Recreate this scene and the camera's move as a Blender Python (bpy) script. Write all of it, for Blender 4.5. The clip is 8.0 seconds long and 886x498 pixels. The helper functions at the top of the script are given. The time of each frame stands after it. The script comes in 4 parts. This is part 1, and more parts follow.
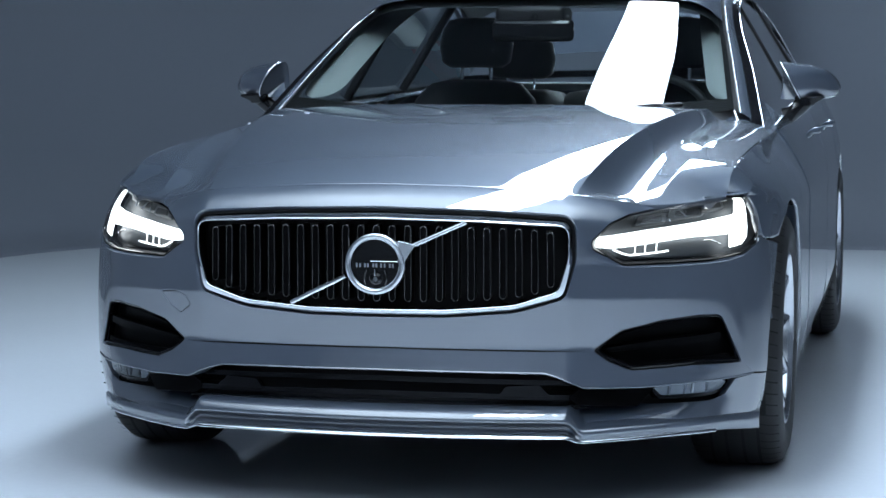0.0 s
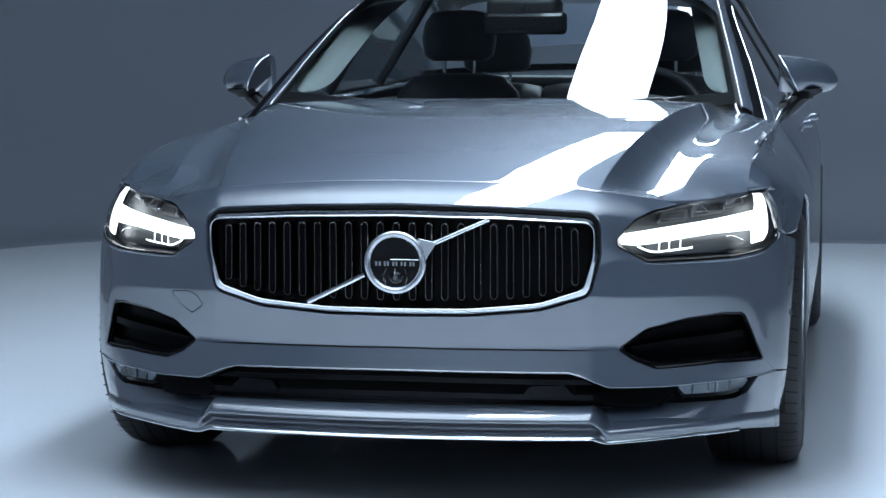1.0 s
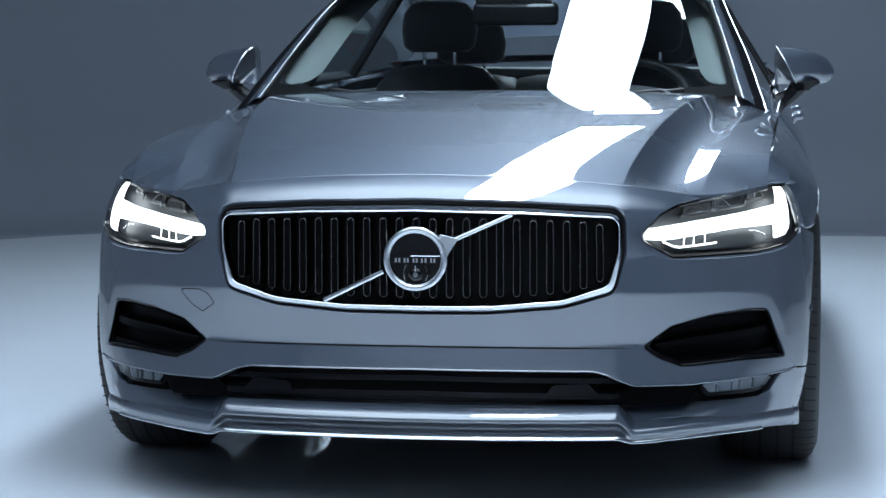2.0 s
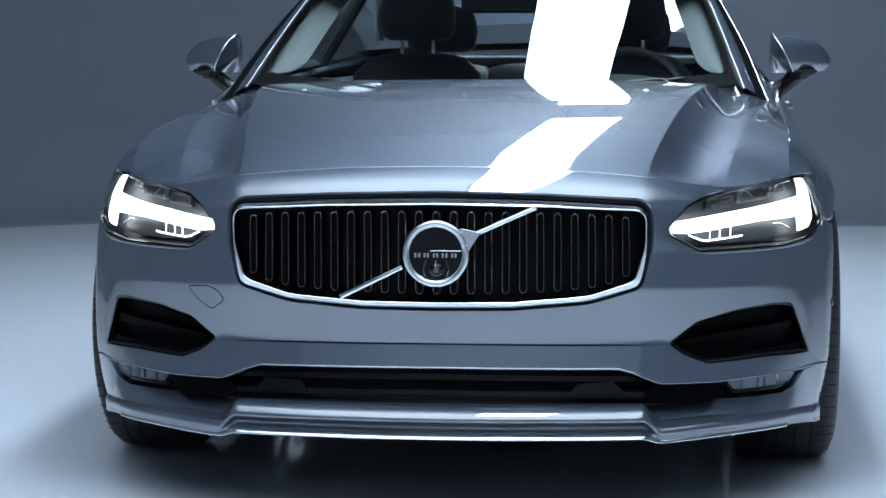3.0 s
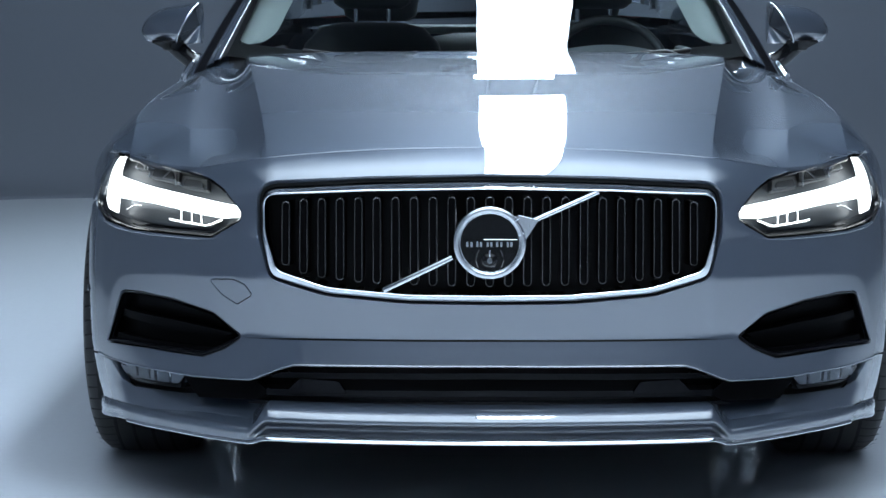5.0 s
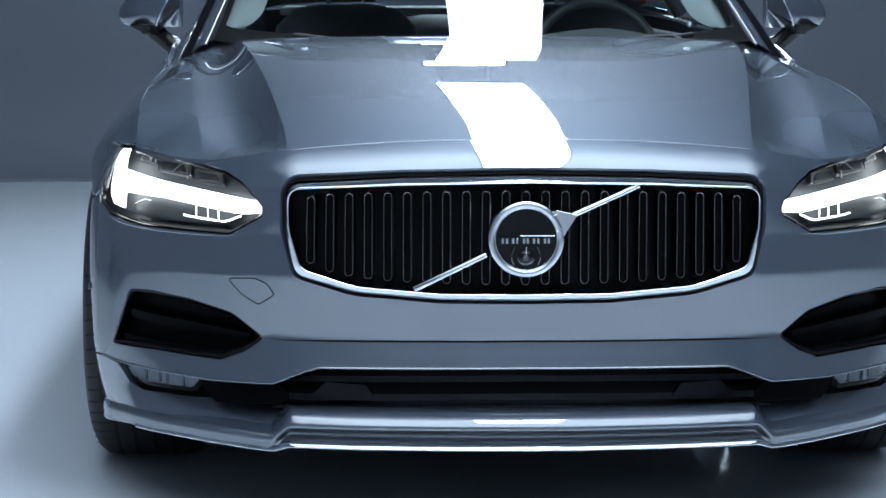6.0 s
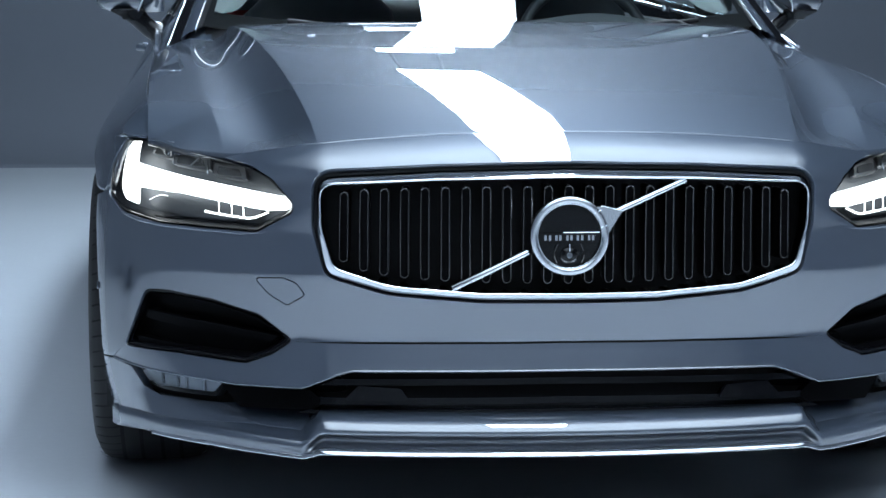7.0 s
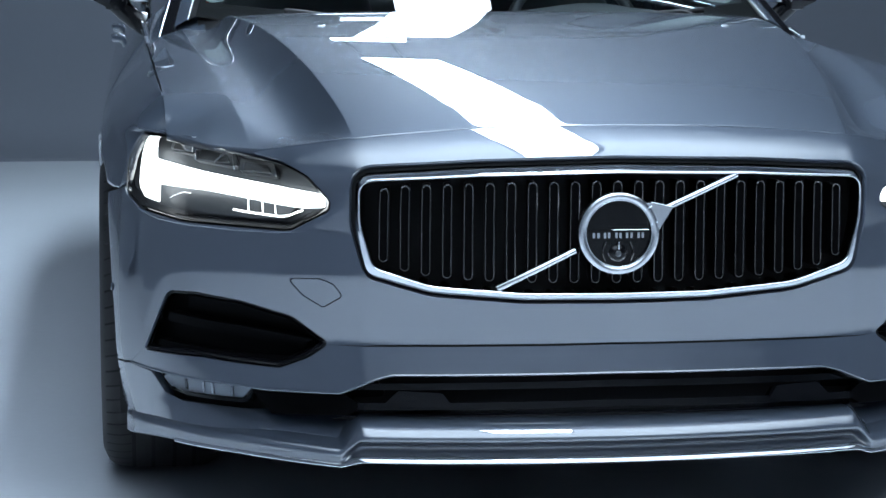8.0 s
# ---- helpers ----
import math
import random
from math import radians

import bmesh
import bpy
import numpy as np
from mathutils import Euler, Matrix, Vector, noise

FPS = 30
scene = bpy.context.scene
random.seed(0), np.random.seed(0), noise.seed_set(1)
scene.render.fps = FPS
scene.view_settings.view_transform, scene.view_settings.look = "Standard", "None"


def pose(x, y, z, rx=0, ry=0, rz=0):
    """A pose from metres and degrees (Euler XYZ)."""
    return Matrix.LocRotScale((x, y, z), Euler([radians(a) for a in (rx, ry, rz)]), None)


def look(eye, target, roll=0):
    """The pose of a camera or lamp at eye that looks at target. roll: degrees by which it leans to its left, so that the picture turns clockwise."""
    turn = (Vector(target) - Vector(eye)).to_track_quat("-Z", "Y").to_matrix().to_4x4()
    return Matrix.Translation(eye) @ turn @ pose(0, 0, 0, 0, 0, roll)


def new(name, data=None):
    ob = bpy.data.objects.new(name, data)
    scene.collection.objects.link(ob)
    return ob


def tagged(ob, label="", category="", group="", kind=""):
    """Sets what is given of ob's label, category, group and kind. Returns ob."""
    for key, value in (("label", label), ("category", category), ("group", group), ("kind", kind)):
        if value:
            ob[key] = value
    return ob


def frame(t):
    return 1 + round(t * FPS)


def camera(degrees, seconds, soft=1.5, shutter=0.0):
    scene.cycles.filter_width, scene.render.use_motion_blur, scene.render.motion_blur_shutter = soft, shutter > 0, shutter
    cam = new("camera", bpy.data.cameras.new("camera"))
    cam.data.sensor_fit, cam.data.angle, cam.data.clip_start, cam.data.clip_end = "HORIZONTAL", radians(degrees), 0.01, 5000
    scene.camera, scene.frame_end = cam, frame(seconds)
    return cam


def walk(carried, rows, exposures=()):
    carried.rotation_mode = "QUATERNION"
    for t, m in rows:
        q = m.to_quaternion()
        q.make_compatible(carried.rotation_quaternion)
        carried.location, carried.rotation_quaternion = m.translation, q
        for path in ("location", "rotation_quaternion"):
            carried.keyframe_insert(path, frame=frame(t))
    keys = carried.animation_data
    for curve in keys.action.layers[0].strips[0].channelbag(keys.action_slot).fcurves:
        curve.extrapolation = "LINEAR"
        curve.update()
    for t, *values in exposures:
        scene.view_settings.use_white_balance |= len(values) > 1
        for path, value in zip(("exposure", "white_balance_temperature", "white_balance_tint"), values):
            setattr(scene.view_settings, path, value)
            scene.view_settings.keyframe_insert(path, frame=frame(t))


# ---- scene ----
from mathutils import geometry

# ---- camera ----
cam = camera(22.517, 8.0)
PATH = [
    (0.0, look((1.3360, -5.2039, 1.1079), (0.2426, -0.3441, 0.6758), -0.017)),
    (0.5, look((1.1986, -5.1728, 1.1090), (0.1992, -0.2935, 0.6691), -0.067)),
    (1.0, look((1.0623, -5.1425, 1.1096), (0.1577, -0.2454, 0.6614), -0.095)),
    (1.5, look((0.9239, -5.1028, 1.1100), (0.1174, -0.1895, 0.6529), -0.094)),
    (2.0, look((0.7842, -5.0545, 1.1080), (0.0803, -0.1264, 0.6412), -0.096)),
    (2.5, look((0.6465, -4.9934, 1.1056), (0.0444, -0.0528, 0.6282), -0.090)),
    (3.0, look((0.5089, -4.9216, 1.1050), (0.0118, 0.0293, 0.6135), -0.082)),
    (3.5, look((0.3713, -4.8335, 1.1020), (-0.0222, 0.1254, 0.5972), -0.067)),
    (4.0, look((0.2369, -4.7405, 1.1004), (-0.0516, 0.2240, 0.5802), -0.058)),
    (4.5, look((0.1029, -4.6389, 1.1016), (-0.0769, 0.3286, 0.5613), -0.038)),
    (5.0, look((-0.0384, -4.5336, 1.1081), (-0.1012, 0.4340, 0.5432), -0.009)),
    (5.5, look((-0.1779, -4.4265, 1.1147), (-0.1220, 0.5383, 0.5246), 0.025)),
    (6.0, look((-0.3199, -4.3205, 1.1247), (-0.1388, 0.6379, 0.5071), 0.072)),
    (6.5, look((-0.4601, -4.2164, 1.1315), (-0.1550, 0.7328, 0.4889), 0.112)),
    (7.0, look((-0.5969, -4.1161, 1.1345), (-0.1654, 0.8211, 0.4724), 0.166)),
    (7.5, look((-0.7324, -4.0152, 1.1327), (-0.1744, 0.9075, 0.4574), 0.206)),
    (8.0, look((-0.8611, -3.9186, 1.1250), (-0.1815, 0.9880, 0.4442), 0.241)),
]
walk(cam, PATH)

# ---- world and exposure ----
world = bpy.data.worlds.new("dark_studio_world")
scene.world = world
world.use_nodes = True
world.node_tree.nodes["Background"].inputs["Color"].default_value = (.04, .045, .055, 1)
world.node_tree.nodes["Background"].inputs["Strength"].default_value = .1
scene.view_settings.exposure = 0.0

# ---- materials ----
def material(name, colour, rough=.5, metal=0.0, coat=0.0, grain=0.0, scale=60.0, bump=0.0, tone=0.0, tone_scale=3.0, emit=None, strength=0.0, spec=.5):
    """A surface with its colour varied at two scales (tone: broad, grain: fine) and a fine relief."""
    m = bpy.data.materials.new(name)
    m.use_nodes = True
    nt = m.node_tree
    b = nt.nodes["Principled BSDF"]
    b.inputs["Base Color"].default_value = (*colour, 1)
    b.inputs["Roughness"].default_value = rough
    b.inputs["Metallic"].default_value = metal
    b.inputs["Specular IOR Level"].default_value = spec
    b.inputs["Coat Weight"].default_value = coat
    b.inputs["Coat Roughness"].default_value = .02
    if emit:
        b.inputs["Emission Color"].default_value = (*emit, 1)
        b.inputs["Emission Strength"].default_value = strength
    if grain or bump or tone:
        at = nt.nodes.new("ShaderNodeTexCoord")
        fine = nt.nodes.new("ShaderNodeTexNoise")
        fine.inputs["Scale"].default_value, fine.inputs["Detail"].default_value = scale, 4
        nt.links.new(at.outputs["Object"], fine.inputs["Vector"])
        broad = nt.nodes.new("ShaderNodeTexNoise")
        broad.inputs["Scale"].default_value, broad.inputs["Detail"].default_value = tone_scale, 3
        nt.links.new(at.outputs["Object"], broad.inputs["Vector"])
        last = None
        for tex, amount in ((fine, grain), (broad, tone)):
            if not amount:
                continue
            span = nt.nodes.new("ShaderNodeMapRange")
            span.inputs["To Min"].default_value, span.inputs["To Max"].default_value = 1 - amount, 1 + amount
            nt.links.new(tex.outputs["Fac"], span.inputs["Value"])
            mul = nt.nodes.new("ShaderNodeVectorMath")
            mul.operation = "SCALE"
            if last is None:
                mul.inputs[0].default_value = colour
            else:
                nt.links.new(last, mul.inputs[0])
            nt.links.new(span.outputs["Result"], mul.inputs["Scale"])
            last = mul.outputs["Vector"]
        if last is not None:
            nt.links.new(last, b.inputs["Base Color"])
        if tone:
            worn = nt.nodes.new("ShaderNodeMapRange")
            worn.inputs["To Min"].default_value, worn.inputs["To Max"].default_value = max(.0, rough * .8), min(1.0, rough * 1.2)
            nt.links.new(broad.outputs["Fac"], worn.inputs["Value"])
            nt.links.new(worn.outputs["Result"], b.inputs["Roughness"])
        if bump:
            bp = nt.nodes.new("ShaderNodeBump")
            bp.inputs["Strength"].default_value, bp.inputs["Distance"].default_value = bump, .002
            nt.links.new(fine.outputs["Fac"], bp.inputs["Height"])
            nt.links.new(bp.outputs["Normal"], b.inputs["Normal"])
    return m


def glass(name, tint, ior=1.5, rough=.0):
    """Thin glazing: clear by its tint, with the mirror gloss of its Fresnel share."""
    m = bpy.data.materials.new(name)
    m.use_nodes = True
    nt = m.node_tree
    nt.nodes.remove(nt.nodes["Principled BSDF"])
    out = nt.nodes["Material Output"]
    clear, gloss = nt.nodes.new("ShaderNodeBsdfTransparent"), nt.nodes.new("ShaderNodeBsdfGlossy")
    clear.inputs["Color"].default_value = (*tint, 1)
    gloss.inputs["Roughness"].default_value = rough
    share, mix = nt.nodes.new("ShaderNodeFresnel"), nt.nodes.new("ShaderNodeMixShader")
    share.inputs["IOR"].default_value = ior
    nt.links.new(share.outputs["Fac"], mix.inputs["Fac"])
    nt.links.new(clear.outputs["BSDF"], mix.inputs[1])
    nt.links.new(gloss.outputs["BSDF"], mix.inputs[2])
    nt.links.new(mix.outputs["Shader"], out.inputs["Surface"])
    return m


PAINT = material("blue_metallic_paint", (.063, .080, .110), rough=.54, metal=.65, coat=1.0, grain=.05, scale=900)
PAINT.node_tree.nodes["Principled BSDF"].inputs["Coat IOR"].default_value = 2.5
CHROME = material("polished_chrome", (.80, .81, .83), rough=.07, metal=1, tone=.03, tone_scale=9)
SATIN = material("satin_aluminium", (.72, .73, .75), rough=.22, metal=1, grain=.04, scale=300)
GLOSS_BLACK = material("gloss_black_plastic", (.004, .004, .005), rough=.12, tone=.1, tone_scale=7, spec=.35)
BLACK = material("matt_black_plastic", (.007, .007, .008), rough=.5, spec=.3, grain=.25, scale=400, bump=.12)
# near black that puts the shade of openings and hollows into the colour
DARK = material("painted_shade_black", (.004, .004, .005), rough=.8, grain=.2, scale=80)
SLAT = material("black_grille_plastic", (.0016, .0015, .0018), rough=.45, spec=.04, tone=.1, tone_scale=9)
SMOKE = material("smoked_chrome", (.105, .10, .097), rough=.2, metal=1, tone=.1, tone_scale=20)
RUBBER = material("tyre_rubber", (.011, .011, .012), rough=.62, grain=.25, scale=260, bump=.15, tone=.15, tone_scale=8)
ALLOY = material("machined_alloy", (.62, .63, .65), rough=.2, metal=1, grain=.05, scale=200)
SCREEN_PRINT = material("black_screen_print", (.002, .002, .0022), rough=.7, spec=.1, grain=.1, scale=500)
WINDOW = glass("clear_windscreen_glass", (.80, .86, .86), 1.75)
PRIVACY = glass("tinted_side_glass", (.55, .60, .61), 1.5)
LENS = glass("clear_lamp_lens", (.93, .95, .96), 1.45)
LAMP = material("lit_daytime_light", (.9, .9, .9), rough=.4, emit=(.93, .98, 1.0), strength=4.0)
REFLECTOR = material("lamp_reflector", (.36, .38, .40), rough=.30, metal=1, tone=.15, tone_scale=14)
LAMP_DARK = material("dark_lamp_housing", (.085, .093, .10), rough=.35, metal=.3, tone=.2, tone_scale=14)
FOG_LENS = material("clear_fog_lamp", (.55, .58, .62), rough=.22, metal=.7, tone=.15, tone_scale=30)
TRIM_GREY = material("pale_grey_trim", (.20, .23, .225), rough=.7, grain=.06, scale=300, bump=.1)
LEATHER = material("black_leather", (.030, .035, .037), rough=.45, grain=.2, scale=180, bump=.25)
DASH = material("dark_dashboard", (.035, .040, .042), rough=.6, grain=.2, scale=300, bump=.2)
FLOOR = material("polished_studio_floor", (.57, .60, .645), rough=.04, grain=.03, scale=40, tone=.06, tone_scale=.7)
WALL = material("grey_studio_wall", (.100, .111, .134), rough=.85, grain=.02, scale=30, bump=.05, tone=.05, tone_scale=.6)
HOOD_SHELL = material("black_fabric_lamp_shell", (.02, .02, .02), rough=.9, grain=.2, scale=200)
SOFT = material("lit_white_diffuser", (.8, .8, .8), rough=.9, emit=(.68, .84, 1.0), strength=28.0)
# added fill without a real source, to light the car's front
FILL_FRONT = material("added_front_fill", (.8, .8, .8), rough=.9, emit=(.69, .845, 1.0), strength=3.0)


def fall_off(m, half_x, half_y, flat_x, flat_y, strength):
    """A diffuser that is brightest in its middle and dims towards its edges."""
    nt = m.node_tree
    at, xyz = nt.nodes.new("ShaderNodeTexCoord"), nt.nodes.new("ShaderNodeSeparateXYZ")
    nt.links.new(at.outputs["Object"], xyz.inputs["Vector"])
    shares = []
    for axis, half, flat in (("X", half_x, flat_x), ("Y", half_y, flat_y)):
        size, fade = nt.nodes.new("ShaderNodeMath"), nt.nodes.new("ShaderNodeMapRange")
        size.operation, fade.interpolation_type = "ABSOLUTE", "SMOOTHSTEP"
        nt.links.new(xyz.outputs[axis], size.inputs[0])
        fade.inputs["From Min"].default_value, fade.inputs["From Max"].default_value = half * flat, half
        fade.inputs["To Min"].default_value, fade.inputs["To Max"].default_value = 1.0, .06
        nt.links.new(size.outputs["Value"], fade.inputs["Value"])
        shares.append(fade.outputs["Result"])
    both, full = nt.nodes.new("ShaderNodeMath"), nt.nodes.new("ShaderNodeMath")
    both.operation = full.operation = "MULTIPLY"
    nt.links.new(shares[0], both.inputs[0])
    nt.links.new(shares[1], both.inputs[1])
    nt.links.new(both.outputs["Value"], full.inputs[0])
    full.inputs[1].default_value = strength
    nt.links.new(full.outputs["Value"], nt.nodes["Principled BSDF"].inputs["Emission Strength"])


# the added fill dims outwards so that its reflection ends softly
fall_off(FILL_FRONT, 4.2, 5.8, .35, .6, 3.1)
# walls out of view, made lighter than WALL to brighten the nose's reflections
WALL_SIDE = material("unseen_grey_wall", (.13, .142, .168), rough=.85, grain=.02, scale=30, bump=.05, tone=.05, tone_scale=.6)
WALL_FRONT = material("unseen_pale_wall", (.37, .385, .415), rough=.85, grain=.02, scale=30, bump=.05, tone=.05, tone_scale=.6)


# ---- body surface of the car: the nose points to -y, z up, the middle of the badge at y = 0 ----
def smooth_table(xs, ys):
    """A smooth curve through the points, without overshoot (monotone cubic)."""
    xs, ys = np.array(xs, float), np.array(ys, float)
    h, d = np.diff(xs), np.diff(ys) / np.diff(xs)
    m = np.zeros(len(xs))
    m[0], m[-1] = d[0], d[-1]
    for i in range(1, len(xs) - 1):
        if d[i - 1] * d[i] > 0:
            w1, w2 = 2 * h[i] + h[i - 1], h[i] + 2 * h[i - 1]
            m[i] = (w1 + w2) / (w1 / d[i - 1] + w2 / d[i])

    def value(x):
        x = min(max(x, xs[0]), xs[-1])
        i = min(int(np.searchsorted(xs, x, side="right")) - 1, len(xs) - 2)
        i = max(i, 0)
        s = (x - xs[i]) / h[i]
        a, b = (1 + 2 * s) * (1 - s) ** 2, s * (1 - s) ** 2
        c, e = s * s * (3 - 2 * s), s * s * (s - 1)
        return float(a * ys[i] + b * h[i] * m[i] + c * ys[i + 1] + e * h[i] * m[i + 1])
    return value


# plan of the nose, along its arc u: x(u), y(u); straight down the side past the corner
_pl_x = smooth_table([0, .1, .214, .33, .43, .52, .60, .68, .75, .81, .85, .882], [-.006, -.003, .010, .030, .052, .088, .132, .188, .245, .312, .368, .42])
_pts = [(x, _pl_x(x)) for x in np.linspace(0, .882, 120)] + [(.899, .46), (.911, .50), (.920, .545), (.926, .59), (.931, .64), (.935, .69), (.940, .80), (.944, .90)]
_arc = np.concatenate([[0], np.cumsum(np.hypot(np.diff([p[0] for p in _pts]), np.diff([p[1] for p in _pts])))])
_px, _py = np.array([p[0] for p in _pts]), np.array([p[1] for p in _pts])
U_END = float(_arc[-1])


def u_of_x(x):
    return float(np.interp(x, _px, _arc))


def u_of_y(y):
    return float(np.interp(y, _py, _arc))


_px_s, _py_s = smooth_table(_arc[::3], _px[::3]), smooth_table(_arc[::3], _py[::3])
# how far the side leans in at each height
side_in = smooth_table([.10, .18, .26, .34, .45, .55, .62, .68, .72, .76], [.045, .030, .012, .002, 0, .004, .010, .022, .036, .058])
nose_low = smooth_table([.10, .18, .23, .27, .33, .365, .40], [.0, -.022, -.020, -.010, .003, .0105, .0191])
# upper outline of the pad that carries the side vents: level, then down round the vents
pad_z = smooth_table([0, .40, .70, .80, .85, .885, .91, .93, .95, .97, .99, 1.01, 1.05], [.527, .525, .521, .516, .511, .505, .492, .470, .437, .398, .36, .32, .29])


def nose_in(z, u):
    """How far the face of the nose lies back at each height: above the pad's outline it leans back, below it falls in towards the blade."""
    p = pad_z(min(u, 1.05))
    share = min(1.0, max(0.0, (p - .40) / .127))
    if z < .40:
        return nose_low(z) * share
    d, r = p - z, .004
    fall = .5 * (d + math.sqrt(d * d + r * r))
    return .150 * fall + (.03 + .10 * min(1.0, max(0.0, (u - .45) / .2))) * min(.08, max(0.0, -d)) * (1 - min(1.0, max(0.0, (z - .60) / .10)))


_top = smooth_table([0, .15, .30, .467, .56, .64, .72, .80, .86, .93], [.797, .7945, .787, .772, .755, .741, .745, .754, .756, .75])


def top_z(x):
    """Height of the upper edge of the nose: the hood's front edge and the top of the headlights."""
    return _top(abs(x))


lean = smooth_table([0, .46, .56, .64, .78, .82, .86, .90, .95], [0, 0, .018, .056, .092, .078, .048, .022, 0])


# the skin stands a little before the guide curve, most beside the grille
fore = smooth_table([0, .10, .214, .33, .43, .47, .52, .60, .68, .75, .81, .85, .882, .92], [0, .001, .006, .014, .020, .025, .023, .018, .015, .013, .011, .007, .003, 0])


def front(u, z):
    """Skin of the nose and of its corners, at u along the guide curve from the middle and the height z."""
    x, y = _px_s(abs(u)), _py_s(abs(u))
    y -= fore(x)
    y += nose_in(z, abs(u)) * max(0.0, 1 - (x / .93) ** 6)
    x -= side_in(z) * min(1.0, (x / .9) ** 3)
    roll = max(0.0, 1 - (top_z(x) - z) / .075)
    y += .088 * roll ** 2 * max(0.0, 1 - (x / .72) ** 6)
    up = min(1.0, max(0.0, (z - .60) / .155))
    y += lean(x) * up ** 1.6
    return (math.copysign(x, u), y, z)


def arch_y(z, hub=.87):
    """Front edge of the wheel arch at the height z."""
    return hub - math.sqrt(max(.0004, .375 ** 2 - (z - .345) ** 2))


# ---- mesh helpers ----
def part(name, data, mat, parent=None, label=""):
    """Links a bmesh or a mesh as one object, under a thing or a part."""
    if isinstance(data, bmesh.types.BMesh):
        me = bpy.data.meshes.new(name)
        data.to_mesh(me)
        data.free()
    else:
        me = data
    if mat and not me.materials:
        me.materials.append(mat)
    ob = new(name, me)
    if parent:
        ob.parent = parent
    return tagged(ob, label)


def thing(name, label, category, at=(0, 0, 0), group="", kind=""):
    ob = new(name)
    ob.location = at
    return tagged(ob, label, category, group, kind)


def smooth(bm, angle=40):
    for f in bm.faces:
        f.smooth = True
    limit = radians(angle)
    for e in bm.edges:
        if len(e.link_faces) == 2 and e.calc_face_angle(0) > limit:
            e.smooth = False
    return bm


def sheet(rows, flip=False, close_rows=False, close_cols=False, angle=40):
    """A smooth skin over a grid of points, row by row."""
    bm = bmesh.new()
    v = [[bm.verts.new(p) for p in r] for r in rows]
    n, m = len(v), len(v[0])
    for i in range(n if close_rows else n - 1):
        for j in range(m if close_cols else m - 1):
            q = [v[i][j], v[i][(j + 1) % m], v[(i + 1) % n][(j + 1) % m], v[(i + 1) % n][j]]
            bm.faces.new(q[::-1] if flip else q)
    return smooth(bm, angle)


def block(x0, x1, y0, y1, z0, z1, bevel=.004, segments=2):
    bm = bmesh.new()
    bmesh.ops.create_cube(bm, size=1)
    for v in bm.verts:
        v.co = (x0 if v.co.x < 0 else x1, y0 if v.co.y < 0 else y1, z0 if v.co.z < 0 else z1)
    if bevel:
        bmesh.ops.bevel(bm, geom=list(bm.edges), offset=bevel, segments=segments, affect="EDGES", profile=.5)
    return smooth(bm, 35)


def tube(path, radius, sides=8, closed=False, cap=True):
    """A round bar along a path; radius may be a list, one for each point."""
    path = [Vector(p) for p in path]
    n = len(path)
    bm, rings = bmesh.new(), []
    ref = Vector((0, 0, 1))
    for i, p in enumerate(path):
        a, b = path[(i - 1) % n if closed else max(i - 1, 0)], path[(i + 1) % n if closed else min(i + 1, n - 1)]
        d = (b - a).normalized()
        s = d.cross(ref)
        s = (s if s.length > .05 else d.cross(Vector((1, 0, 0)))).normalized()
        t = s.cross(d)
        r = radius[i] if isinstance(radius, (list, tuple)) else radius
        rings.append([bm.verts.new(p + (s * math.cos(k) + t * math.sin(k)) * r) for k in [2 * math.pi * j / sides for j in range(sides)]])
    for i in range(n if closed else n - 1):
        for j in range(sides):
            bm.faces.new([rings[i][j], rings[i][(j + 1) % sides], rings[(i + 1) % n][(j + 1) % sides], rings[(i + 1) % n][j]])
    if cap and not closed:
        bm.faces.new(rings[0][::-1])
        bm.faces.new(rings[-1])
    bmesh.ops.recalc_face_normals(bm, faces=list(bm.faces))
    return smooth(bm, 50)


def turned(profile, sides=64, axis="x"):
    """A turned solid: (radius, along) points spun round an axis."""
    rows = []
    for k in range(sides):
        a = 2 * math.pi * k / sides
        c, s = math.cos(a), math.sin(a)
        rows.append([(t, r * c, r * s) if axis == "x" else (r * c, t, r * s) if axis == "y" else (r * c, r * s, t) for r, t in profile])
    bm = sheet(rows, close_rows=True)
    bmesh.ops.recalc_face_normals(bm, faces=list(bm.faces))
    return bm


def join(*bms):
    out = bmesh.new()
    for bm in bms:
        me = bpy.data.meshes.new("piece")
        bm.to_mesh(me)
        bm.free()
        out.from_mesh(me)
        bpy.data.meshes.remove(me)
    return out


def moved(bm, m):
    bmesh.ops.transform(bm, matrix=m, verts=list(bm.verts))
    return bm


def rounded(pts, n=5):
    """A closed outline from corners (a, b) or (a, b, radius)."""
    out, k = [], len(pts)
    for i in range(k):
        p = Vector(pts[i][:2])
        r = pts[i][2] if len(pts[i]) > 2 else 0
        if not r:
            out.append(tuple(p))
            continue
        a, b = Vector(pts[i - 1][:2]) - p, Vector(pts[(i + 1) % k][:2]) - p
        la, lb = a.length, b.length
        a.normalize(), b.normalize()
        half = math.acos(max(-1, min(1, a.dot(b)))) / 2
        cut = min(r / max(math.tan(half), 1e-4), la * .48, lb * .48)
        s, e = p + a * cut, p + b * cut
        for j in range(n + 1):
            t = j / n
            out.append(tuple(s * (1 - t) ** 2 + p * 2 * t * (1 - t) + e * t * t))
    return out


